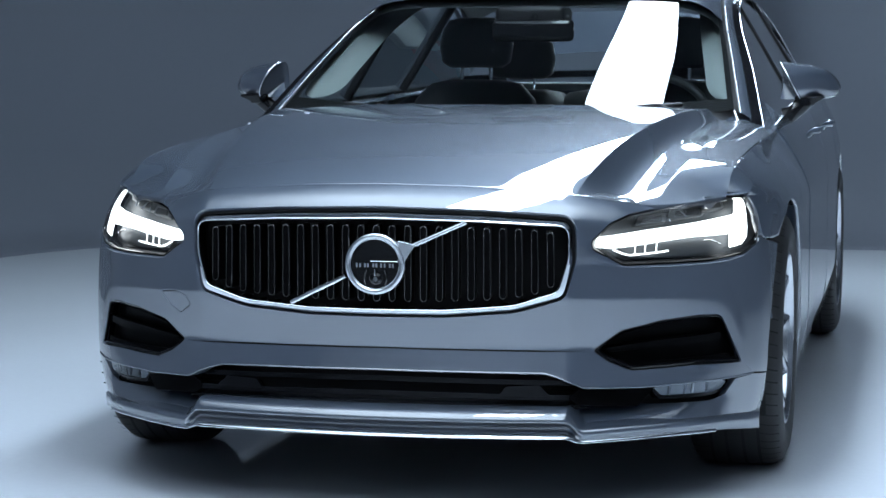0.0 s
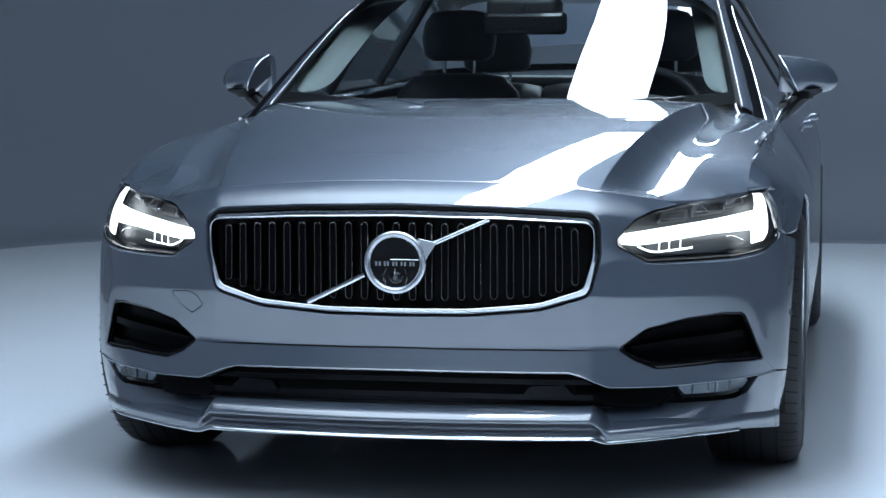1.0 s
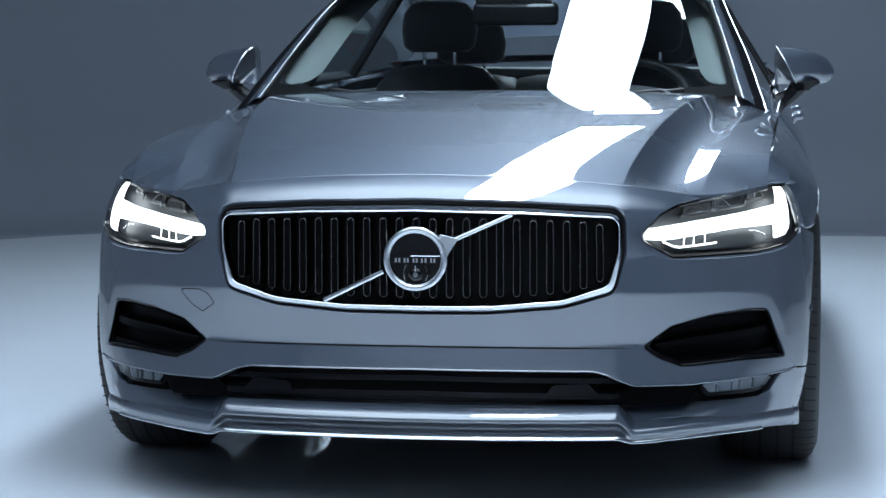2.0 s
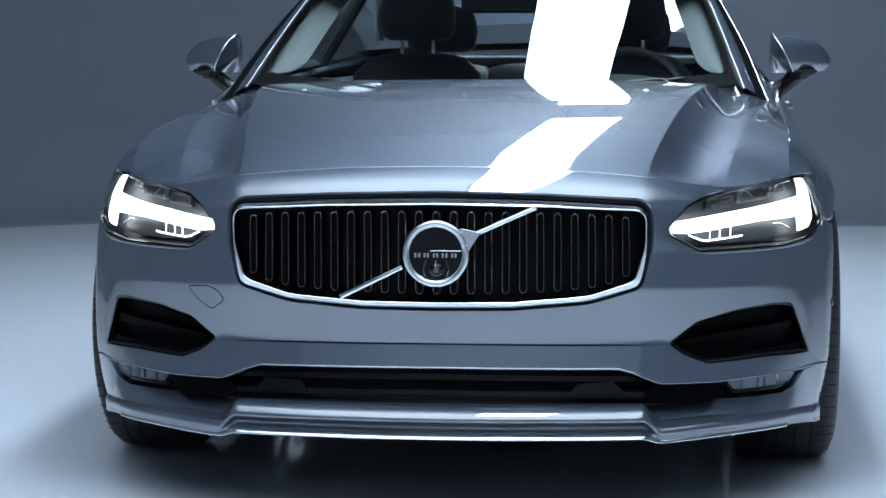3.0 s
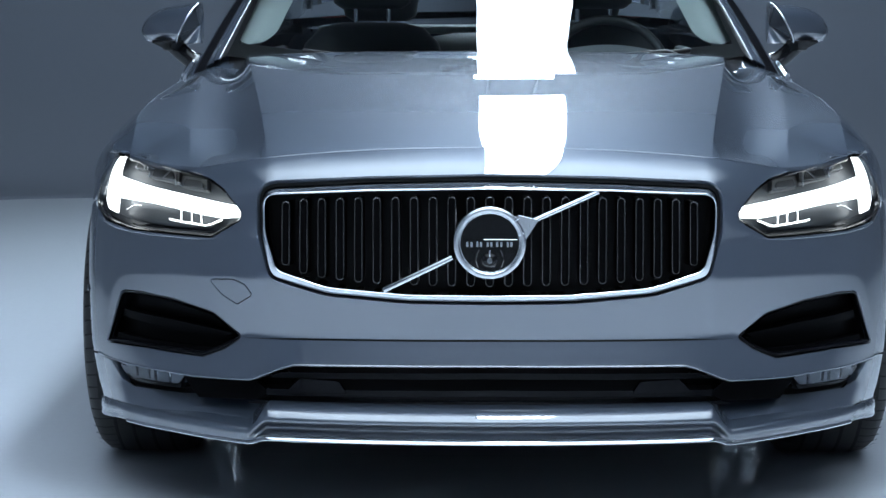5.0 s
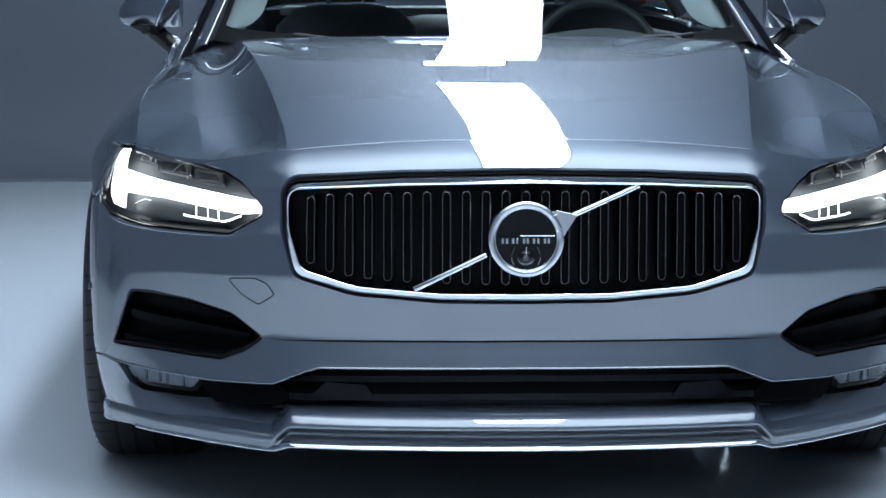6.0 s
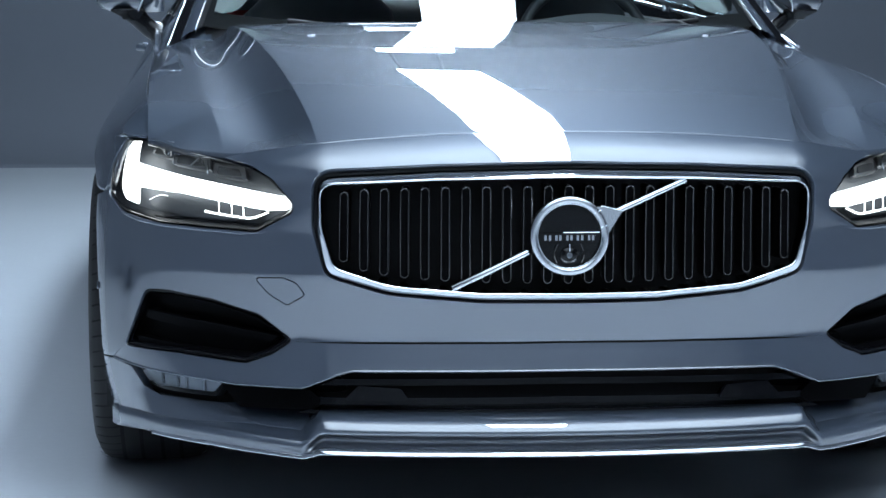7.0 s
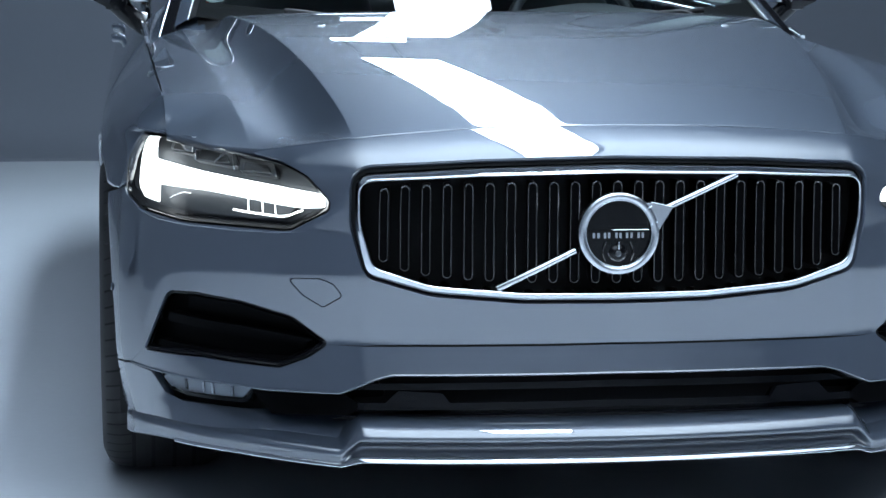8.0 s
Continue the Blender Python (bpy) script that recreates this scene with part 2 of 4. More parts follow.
def cut_fine(poly, step):
    """Splits the long edges of a closed outline."""
    out = []
    for i, p in enumerate(poly):
        q = poly[(i + 1) % len(poly)]
        n = max(1, int(math.ceil(math.hypot(q[0] - p[0], q[1] - p[1]) / step)))
        out += [(p[0] + (q[0] - p[0]) * j / n, p[1] + (q[1] - p[1]) * j / n) for j in range(n)]
    return out


def fine_path(path, step):
    """Splits the long edges of an open path."""
    out = []
    for p, q in zip(path, path[1:]):
        n = max(1, int(math.ceil(math.hypot(q[0] - p[0], q[1] - p[1]) / step)))
        out += [(p[0] + (q[0] - p[0]) * j / n, p[1] + (q[1] - p[1]) * j / n) for j in range(n)]
    return out + [path[-1]]


def area2(poly):
    return sum(p[0] * q[1] - q[0] * p[1] for p, q in zip(poly, poly[1:] + poly[:1]))


def grown(poly, by):
    """An outline moved outwards by a distance (inwards where negative)."""
    s = 1 if area2(poly) > 0 else -1
    out, n = [], len(poly)
    for i in range(n):
        a, p, b = Vector(poly[i - 1]), Vector(poly[i]), Vector(poly[(i + 1) % n])
        d1, d2 = (p - a), (b - p)
        d = (d1.normalized() + d2.normalized()) if d1.length > 1e-9 and d2.length > 1e-9 else (b - a)
        d.normalize()
        out.append((p.x + d.y * by * s, p.y - d.x * by * s))
    return out


def mirrored(poly):
    return [(-a, b) for a, b in poly][::-1]


def whole(half):
    """A closed outline from its right half, which begins and ends in the middle."""
    return half + [(-a, b) for a, b in half[::-1] if abs(a) > 1e-6]


def inside(poly, pts):
    pts = np.asarray(pts, float)
    x, y, hit = pts[:, 0], pts[:, 1], np.zeros(len(pts), bool)
    for (x0, y0), (x1, y1) in zip(poly, poly[1:] + poly[:1]):
        if y0 == y1:
            continue
        c = (y > min(y0, y1)) & (y <= max(y0, y1))
        hit ^= c & (x < (y - y0) * (x1 - x0) / (y1 - y0) + x0)
    return hit


def near_edge(poly, pts, limit):
    pts, near = np.asarray(pts, float), np.zeros(len(pts), bool)
    for p, q in zip(poly, poly[1:] + poly[:1]):
        p, d = np.array(p), np.array(q) - np.array(p)
        t = np.clip(((pts - p) @ d) / max(d @ d, 1e-12), 0, 1)
        near |= np.hypot(*(pts - p - t[:, None] * d).T) < limit
    return near


def skin(name, outline, mat, parent, surf=front, holes=(), step=.024, depth=.014, lift=0.0, label="", flange=True, soft=.003, lines=()):
    """A panel of the shape outline, less its holes, laid on a surface surf(a, b), with edges turned in by depth."""
    if area2(outline) < 0:
        outline = outline[::-1]
    loops = [cut_fine(outline, step)] + [cut_fine(h if area2(h) < 0 else h[::-1], step) for h in holes]
    flat = [Vector(p) for lp in loops for p in lp]
    edges, at = [], 0
    for lp in loops:
        edges += [(at + i, at + (i + 1) % len(lp)) for i in range(len(lp))]
        at += len(lp)
    fold = []
    for line in lines:                                  # rows of points along folds of the surface
        for off in (-.007, 0, .007):
            row = [(p[0] + (q[1] - p[1]) / max(1e-6, math.hypot(q[0] - p[0], q[1] - p[1])) * off, p[1] - (q[0] - p[0]) / max(1e-6, math.hypot(q[0] - p[0], q[1] - p[1])) * off) for p, q in zip(line, line[1:])]
            ok = inside(loops[0], row)
            for h in loops[1:]:
                ok &= ~inside(h, row)
            for lp in loops:
                ok &= ~near_edge(lp, row, .004)
            fold += [p for p, k in zip(row, ok) if k]
    flat += [Vector(p) for p in fold]
    lo, hi = np.min(loops[0], 0), np.max(loops[0], 0)
    ga, gb = np.meshgrid(np.arange(lo[0] + step / 2, hi[0], step), np.arange(lo[1] + step / 2, hi[1], step))
    ga[1::2] += step / 2
    g = np.stack([ga.ravel(), gb.ravel()], 1)
    if len(g):
        ok = inside(loops[0], g)
        for h in loops[1:]:
            ok &= ~inside(h, g)
        for lp in loops:
            ok &= ~near_edge(lp, g, step * .45)
        for line in lines:
            ok &= ~near_edge(line, g, .014)
        flat += [Vector(p) for p in g[ok]]
    vs, _, fs, _, _, _ = geometry.delaunay_2d_cdt(flat, edges, [], 0, 1e-6)
    vs = [tuple(v) for v in vs]
    mid = np.array([np.mean([vs[i] for i in f], 0) for f in fs])
    keep = inside(loops[0], mid)
    for h in loops[1:]:
        keep &= ~inside(h, mid)
    fs = [f for f, k in zip(fs, keep) if k]
    fs = [f if area2([vs[i] for i in f]) > 0 else list(f)[::-1] for f in fs]

    def place(a, b):
        p = Vector(surf(a, b))
        e = soft
        n = (Vector(surf(a + e, b)) - Vector(surf(a - e, b))).cross(Vector(surf(a, b + e)) - Vector(surf(a, b - e)))
        n = n.normalized() if n.length > 1e-12 else Vector((0, -1, 0))
        return p + n * lift, n
    placed = {}
    used = sorted({i for f in fs for i in f})
    for i in used:
        placed[i] = place(*vs[i])
    index = {i: k for k, i in enumerate(used)}
    verts, normals = [tuple(placed[i][0]) for i in used], [tuple(placed[i][1]) for i in used]
    faces = [[index[i] for i in f] for f in fs]
    if flange and depth:
        for lp in loops:
            n = len(lp)
            pl = [place(*p) for p in lp]
            base = len(verts)
            for i in range(n):
                p, nn = pl[i]
                t = (pl[(i + 1) % n][0] - pl[i - 1][0]).normalized()
                out = t.cross(nn)
                verts += [tuple(p), tuple(p - nn * depth)]
                normals += [tuple((out + nn * .5).normalized()), tuple(out)]
            for i in range(n):
                a, b = base + 2 * i, base + 2 * ((i + 1) % n)
                faces.append([a, a + 1, b + 1, b])
    me = bpy.data.meshes.new(name)
    me.from_pydata(verts, [], faces)
    me.shade_smooth()
    me.normals_split_custom_set_from_vertices(normals)
    return part(name, me, mat, parent, label)


def loft(name, loops, mat, parent, surf=front, label="", closed=True):
    """A moulding: loops of equal count, each a list of (a, b) with the height over the surface: [(outline, lift), ...]."""
    rows = []
    for outline, lift in loops:
        row = []
        for a, b in outline:
            if callable(lift):
                row.append(Vector(lift(a, b)))
                continue
            p = Vector(surf(a, b))
            n = (Vector(surf(a + .003, b)) - Vector(surf(a - .003, b))).cross(Vector(surf(a, b + .003)) - Vector(surf(a, b - .003))).normalized()
            row.append(p + n * lift)
        rows.append(row)
    bm = sheet(rows, close_cols=closed, angle=60)
    bmesh.ops.recalc_face_normals(bm, faces=list(bm.faces))
    return part(name, bm, mat, parent, label)


def even_cut(poly, like, step):
    """Splits a closed outline as its fellow of the same corner count is split."""
    out = []
    for i, p in enumerate(poly):
        q, a, b = poly[(i + 1) % len(poly)], like[i], like[(i + 1) % len(like)]
        n = max(1, int(math.ceil(math.hypot(b[0] - a[0], b[1] - a[1]) / step)))
        out += [(p[0] + (q[0] - p[0]) * j / n, p[1] + (q[1] - p[1]) * j / n) for j in range(n)]
    return out


def shifted(dy, dz=0.0):
    """The nose's skin moved back by dy."""
    def surf(a, b):
        x, y, z = front(a, b)
        return (x * (1 - dy * .25), y + dy, z + dz)
    return surf


# ---- studio ----
def studio():
    x0, x1, y0, y1, h, r = -4.3, 5.2, -9.0, 8.25, 6.0, .55
    part("floor", block(x0, x1, y0, y1, -.1, 0, 0), FLOOR)
    tagged(bpy.data.objects["floor"], "pale grey polished studio floor with soft reflections", "floor", kind="structure")
    # one curved wall round the back and the sides, with a small cove at its foot
    R = 2.4
    plan = [(x0, 2.5, -1, 0)] + [(x0 + R - R * math.cos(a), y1 - R + R * math.sin(a), -math.cos(a), math.sin(a)) for a in np.linspace(0, math.pi / 2, 16)]
    plan += [(x1 - R + R * math.sin(a), y1 - R + R * math.cos(a), math.sin(a), math.cos(a)) for a in np.linspace(0, math.pi / 2, 16)] + [(x1, 2.5, 1, 0)]
    prof = [(-r + r * math.sin(a), .001 + r - r * math.cos(a)) for a in np.linspace(0, math.pi / 2, 8)] + [(0, h), (.15, h), (.15, -.1), (-r, -.1)]
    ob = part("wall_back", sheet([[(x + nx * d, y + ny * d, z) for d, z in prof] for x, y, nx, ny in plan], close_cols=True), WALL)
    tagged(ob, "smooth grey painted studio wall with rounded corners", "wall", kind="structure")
    # unseen front and side walls, added as reflectors for the bumper
    tagged(part("wall_front", block(x0 - .15, x1 + .15, y0 - .15, y0, -.1, h, 0), WALL_FRONT), "plain pale unseen wall added to brighten the car's nose", "wall", kind="structure")
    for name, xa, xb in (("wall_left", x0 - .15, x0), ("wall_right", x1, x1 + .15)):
        tagged(part(name, block(xa, xb, y0, 2.498, -.1, h, 0), WALL_SIDE), "plain grey unseen wall added for the car's reflections", "wall", kind="structure")
    tagged(part("ceiling", block(x0 - .15, x1 + .15, y0 - .15, y1 + .15, h, h + .12, 0), WALL), "plain dark studio ceiling", "ceiling", kind="structure")


def softbox(at, sx, sy, mat, label, upright=0, turn=0.0):
    """A hanging box light: shell, lit diffuser below and two hangers."""
    box = thing("softbox", label, "studio light", group="softboxes under the ceiling")
    shell = join(block(-sx / 2, sx / 2, -sy / 2, sy / 2, .06, .20, .01),
                 block(-sx / 2, -sx / 2 + .012, -sy / 2, sy / 2, -.004, .06, 0), block(sx / 2 - .012, sx / 2, -sy / 2, sy / 2, -.004, .06, 0),
                 block(-sx / 2 + .012, sx / 2 - .012, -sy / 2, -sy / 2 + .012, -.004, .06, 0), block(-sx / 2 + .012, sx / 2 - .012, sy / 2 - .012, sy / 2, -.004, .06, 0))
    part("shell", shell, HOOD_SHELL, box, "black fabric shell")
    part("diffuser", block(-sx / 2 + .014, sx / 2 - .014, -sy / 2 + .014, sy / 2 - .014, 0, .012, 0), mat, box, "glowing white diffuser")
    for s in (-1, 1):
        ends = [(s * sx * .3, -sy / 2 + .05, .13), (s * sx * .3, at[2] - 6.0, .13)] if upright else [(0, s * sy * .4, .2), (0, s * sy * .4, 6.0 - at[2])]
        part("hanger", tube(ends, .012), HOOD_SHELL, box)
    box.matrix_basis = Matrix.Translation(at) @ pose(0, 0, 0, -90 * upright, 0, turn)
    return box


studio()
softbox((.23, 2.85, 3.6), .55, 7.7, SOFT, "long narrow white softbox over the whole car", turn=-.5)
softbox((.19, 6.78, 2.08), .46, 1.22, SOFT, "upright narrow white softbox hanging behind the car", upright=1)
# unseen helper: this third box is added only to brighten nose and floor
softbox((.3, -2.9, 5.0), 8.4, 11.6, FILL_FRONT, "broad dim fill light added unseen before and above the car")

# ---- the car ----
car = thing("car", "blue-grey metallic estate car with lit headlights parked on the studio floor", "car")

# nose: main fascia above the dividing line
grille_out = whole(rounded([(0, .742), (.25, .736), (.491, .723, .04), (.488, .62, .12), (.460, .530, .035), (.34, .496, .2), (.17, .4825, .2), (0, .481)]))
grille_in = whole(rounded([(0, .716), (.25, .711), (.474, .700, .026), (.470, .622, .12), (.446, .545, .03), (.337, .512, .2), (.17, .499, .2), (0, .498)]))
lamp_out = rounded([(.985, .750), (1.083, .748, .02), (1.100, .70, .03), (1.062, .642, .04), (.99, .618, .05), (.86, .607, .2), (.72, .606, .2), (.61, .606, .03), (.535, .646, .012), (.533, .662, .012), (.58, .703, .08), (.63, .7215, .05), (.70, .7305, .05), (.79, .742, .1), (.88, .7475, .1)])
duct = rounded([(.533, .3985, .006), (.604, .443, .05), (.712, .463, .1), (.82, .4705, .06), (.893, .466, .03), (.931, .404, .1), (.972, .346, .004), (.81, .353, .1), (.715, .351, .1), (.632, .350, .03), (.574, .372, .06)])


def top_edge(u0, u1, n, drop=.0015):
    return [(u, top_z(front(u, .74)[0]) - drop) for u in np.linspace(u0, u1, n)]


def arch_edge(z0, z1, n, back=.0):
    return [(u_of_y(arch_y(z) - back), z) for z in np.linspace(z0, z1, n)]


i_tip = min(range(len(duct)), key=lambda i: duct[i][0])
i_end = max(range(len(duct)), key=lambda i: duct[i][0] * 1 - duct[i][1] * .3)
lamp_hole = grown(lamp_out, .004)
fascia = [(0, .4025), (.38, .4005)] + grown(duct, .0035)[i_tip:i_end + 1] + [(1.03, .3120)] + arch_edge(.303, .622, 10, .002) + [(1.12, .640)]
# round the lamp from its rear foot to its upper front
hole = lamp_hole if area2(lamp_hole) > 0 else lamp_hole[::-1]
foot = min(range(len(hole)), key=lambda i: math.hypot(hole[i][0] - 1.085, hole[i][1] - .655))
crown = min(range(len(hole)), key=lambda i: math.hypot(hole[i][0] - .70, hole[i][1] - .7345))
k, run = foot, []
while k != crown:
    run.append(hole[k])
    k = (k - 1) % len(hole)
run.append(hole[crown])
fascia += run + top_edge(.665, 0, 24)
fascia_whole = whole(fascia)
tow = rounded([(.613, .516, .006), (.549, .520, .008), (.522, .511, .012), (.503, .489, .008), (.541, .4665, .008), (.580, .486, .02)])
tow_left = mirrored(tow)
skin("front_bumper", fascia_whole, PAINT, car, holes=[grown(grille_out, .005), grown(tow_left, .0012)], step=.02, label="blue metallic front bumper", lines=[[(s * u, pad_z(u)) for u in np.linspace(.40, 1.02, 140)] for s in (1, -1)])
skin("towing_eye_cover", grown(tow_left, -.0012), PAINT, car, step=.02, depth=.006)


# lower blade below the dividing line: its foot stands out like a shelf
blade_edge = rounded([(1.03, .3105), (.938, .3085), (.810, .308), (.662, .306, .1), (.511, .3115, .02), (.444, .3375, .03), (.412, .346, .03), (0, .3485)])
big_duct = grown(duct, .0035)
blade = [(0, .3985), (.38, .3965)] + (big_duct[i_end:] + big_duct[:i_tip + 1])[::-1] + blade_edge
skin("bumper_blade", whole(blade), PAINT, car, step=.014, depth=.03, label="blue metallic lower bumper blade")
part("blade_edge", tube([Vector(front(a, b)) + Vector((0, -.001, 0)) for a, b in fine_path([(-a, b) for a, b in blade_edge] + blade_edge[::-1][1:], .03)], .0026, 6), PAINT, car)

# lower corners and the slope under the fog lamps
low_line = [(.53, .218), (.66, .220), (.83, .218), (.95, .214), (1.04, .207)]


def slope_surf(a, b):
    x, y, z = front(a, b)
    w = max(0.0, min(1.0, (b - .205) / .06))
    k = max(0.0, 1 - (abs(x) / .84) ** 8)
    return (x, y + k * .085 * w, z)


corner = low_line + arch_edge(.208, .300, 6, .002) + [(1.032, .3065), (.957, .3025), (.920, .265), (.867, .2535), (.702, .2545), (.60, .261), (.50, .265), (.47, .238)]
for s in (1, -1):
    skin("bumper_corner", corner if s > 0 else mirrored(corner), PAINT, car, surf=slope_surf, step=.018, depth=.02)

# front lip: a moulded profile swept along the nose; its middle part stands out, its wings hang lower
wing_top, wing_foot = smooth_table([.50, .66, .83, .95, 1.04, 1.13], [.214, .216, .214, .210, .203, .195]), smooth_table([.50, .60, .74, .90, 1.0, 1.13], [.182, .183, .184, .180, .170, .154])
mid_prof = [(.10, .267), (.03, .264), (.006, .2575), (-.006, .250), (-.013, .242), (-.017, .2345), (-.014, .2305), (.006, .226), (.020, .217), (.020, .207), (-.002, .2025), (-.010, .200), (-.010, .194), (.06, .192)]


def lip_profile(u):
    t, f = wing_top(abs(u)), wing_foot(abs(u))
    h = t - f
    wing = [(.10, t + .030), (.045, t + .018), (.012, t + .004), (.004, t + .001), (-.003, t), (-.008, t - .07 * h), (-.014, t - .20 * h), (-.016, t - .38 * h), (-.014, t - .54 * h), (-.011, t - .68 * h), (-.010, f + .20 * h), (-.011, f + .10 * h), (-.008, f), (.06, f)]
    w = min(1.0, max(0.0, (abs(u) - .470) / .050))
    w = w * w * (3 - 2 * w)
    out = []
    for (d0, z0), (d1, z1) in zip(mid_prof, wing):
        d, z = d0 + (d1 - d0) * w, z0 + (z1 - z0) * w
        x, y, _ = front(u, .20)
        k = 1 - .9 * min(1.0, max(0.0, (abs(u) - .9) / .2))
        out.append((x * (1 - .012 * (d < 0)) if abs(u) > 2 else x, y + d * (k if d > 0 else 1), z))
    return out


lip_us = [u for u in np.concatenate([np.linspace(-1.125, -.56, 30), np.linspace(-.55, -.43, 30), np.linspace(-.41, .41, 30), np.linspace(.43, .55, 30), np.linspace(.56, 1.125, 30)])]
lip = sheet([lip_profile(u) for u in lip_us], angle=28)
part("front_lip", lip, PAINT, car, "blue metallic front lip with a stepped middle")
foot = []
for u in lip_us:
    if abs(u) < .93:
        q = Vector(lip_profile(u)[-2])
        foot.append([q + Vector((0, d, h)) for d, h in ((.004, .0075), (-.0005, .0068), (-.0075, .0002), (-.0078, -.0022), (.004, -.004))])
part("lip_trim", sheet(foot, angle=30), CHROME, car, "bright metal edge strip")

# side ducts
for s in (1, -1):
    d = duct if s > 0 else mirrored(duct)
    back = grown(d, -.012)
    full = [even_cut(d, d, .03), even_cut(grown(d, -.006), d, .03), even_cut(grown(d, -.010), d, .03)]
    vent = loft("bumper_vent", [(full[0], -.003), (full[1], shifted(.008)), (full[2], shifted(.05))], GLOSS_BLACK, car, label="black bumper vent with a dividing slat")
    skin("vent_back", grown(d, -.008), SLAT, vent, surf=shifted(.045), depth=0, flange=False)
    slat = rounded([(.56, .4015), (.70, .4135), (.895, .4235), (.90, .4065), (.70, .3965), (.575, .393)])
    skin("vent_slat", slat if s > 0 else mirrored(slat), SLAT, vent, surf=shifted(.016), depth=.022)
    low = rounded([(.60, .366), (.72, .3635), (.93, .366), (.935, .349), (.72, .3545), (.62, .355)])
    skin("vent_slat", low if s > 0 else mirrored(low), SLAT, vent, surf=shifted(.020), depth=.02)

# lower intake: a dark mouth with cross bars, shields and end panels
mouth = thing("lower_grille", "", "")
mouth.parent = car
# black sheet in place of the shade inside the mouth
skin("grille_shade", whole([(0, .37), (.90, .325), (1.0, .30), (.93, .235), (.5, .22), (0, .22)]), DARK, mouth, surf=shifted(.085), depth=0, flange=False, step=.05)
for z0, z1, d, w in ((.330, .318, .030, .55), (.296, .284, .022, .58), (.270, .262, .040, .50)):
    skin("cross_bar", whole(rounded([(0, z0), (w, z0 - .006), (w + .03, z1 - .006), (0, z1)])), GLOSS_BLACK, mouth, surf=shifted(d), depth=.02, step=.03)
for s in (1, -1):
    shield = rounded([(.30, .288, .004), (.318, .312, .012), (.40, .316, .01), (.43, .288, .004)])
    skin("shield", shield if s > 0 else mirrored(shield), GLOSS_BLACK, mouth, surf=shifted(.014), depth=.03)
    end = rounded([(.50, .3045, .005), (.665, .3005), (.70, .300), (.655, .258, .01), (.50, .268, .01), (.47, .285, .01)])
    skin("end_panel", end if s > 0 else mirrored(end), SLAT, mouth, surf=shifted(.022), depth=.02)
    wedge = rounded([(.44, .327, .006), (.52, .306), (.56, .290), (.42, .297, .01)])
    skin("end_panel", wedge if s > 0 else mirrored(wedge), SLAT, mouth, surf=shifted(.058), depth=.02)
    # fog lamp in the end of the mouth
    lamp = rounded([(.909, .3075), (.925, .295, .006), (.900, .279, .008), (.862, .2745, .01), (.721, .278, .008), (.688, .3065)])
    lamp = lamp if s > 0 else mirrored(lamp)
    fog = skin("fog_lamp", grown(lamp, .010), GLOSS_BLACK, car, surf=shifted(.035), depth=.03, label="clear fog lamp in a black surround")
    skin("reflector", lamp, FOG_LENS, fog, surf=shifted(.030), depth=.004, step=.012)
    skin("lens", lamp, LENS, fog, surf=shifted(.016), depth=.012)
    for k in range(4):
        u = .74 + .035 * k + (.012 if k % 2 else 0)
        rib = [(u, .300), (u + .005, .300), (u + .005, .279), (u, .279)]
        skin("lens_rib", rib if s > 0 else mirrored(rib), CHROME, fog, surf=shifted(.024), depth=.006)

# upper grille
grille = thing("grille", "", "")
grille.parent = car
o, i = grille_out, grille_in
mid = [((a[0] * .45 + b[0] * .55), (a[1] * .45 + b[1] * .55)) for a, b in zip(o, i)]
o2 = grown(o, -.0025)


def framed(top, low):
    """A ring that lies at one height over the skin along the frame's upper side and at another along its lower side."""
    def place(a, b):
        w = min(1.0, max(0.0, (b - .54) / .16))
        w = w * w * (3 - 2 * w)
        p = Vector(front(a, b))
        n = (Vector(front(a + .003, b)) - Vector(front(a - .003, b))).cross(Vector(front(a, b + .003)) - Vector(front(a, b - .003))).normalized()
        return p + n * (low + (top - low) * w)
    return place


rings = [(o2, -.034, -.02), (grown(o2, -.0006), -.0145, .0015), (grown(o2, -.0016), -.0130, .0040), (mid, -.0035, .0072), (grown(i, .0040), .0050, .0078), (grown(i, .0032), .0074, .0082), (grown(i, .0010), .0082, .0078), (i, .0066, .0060), (grown(i, -.001), .002, .002), (grown(i, -.0015), -.03, -.03)]
loft("grille_frame", [(even_cut(p, o, .02), framed(h, k)) for p, h, k in rings], CHROME, grille, label="polished chrome grille frame")
# shade behind the slats, drawn as a black sheet
skin("grille_shade", grown(grille_out, .004), DARK, grille, surf=shifted(.075), depth=0, flange=False, step=.05)
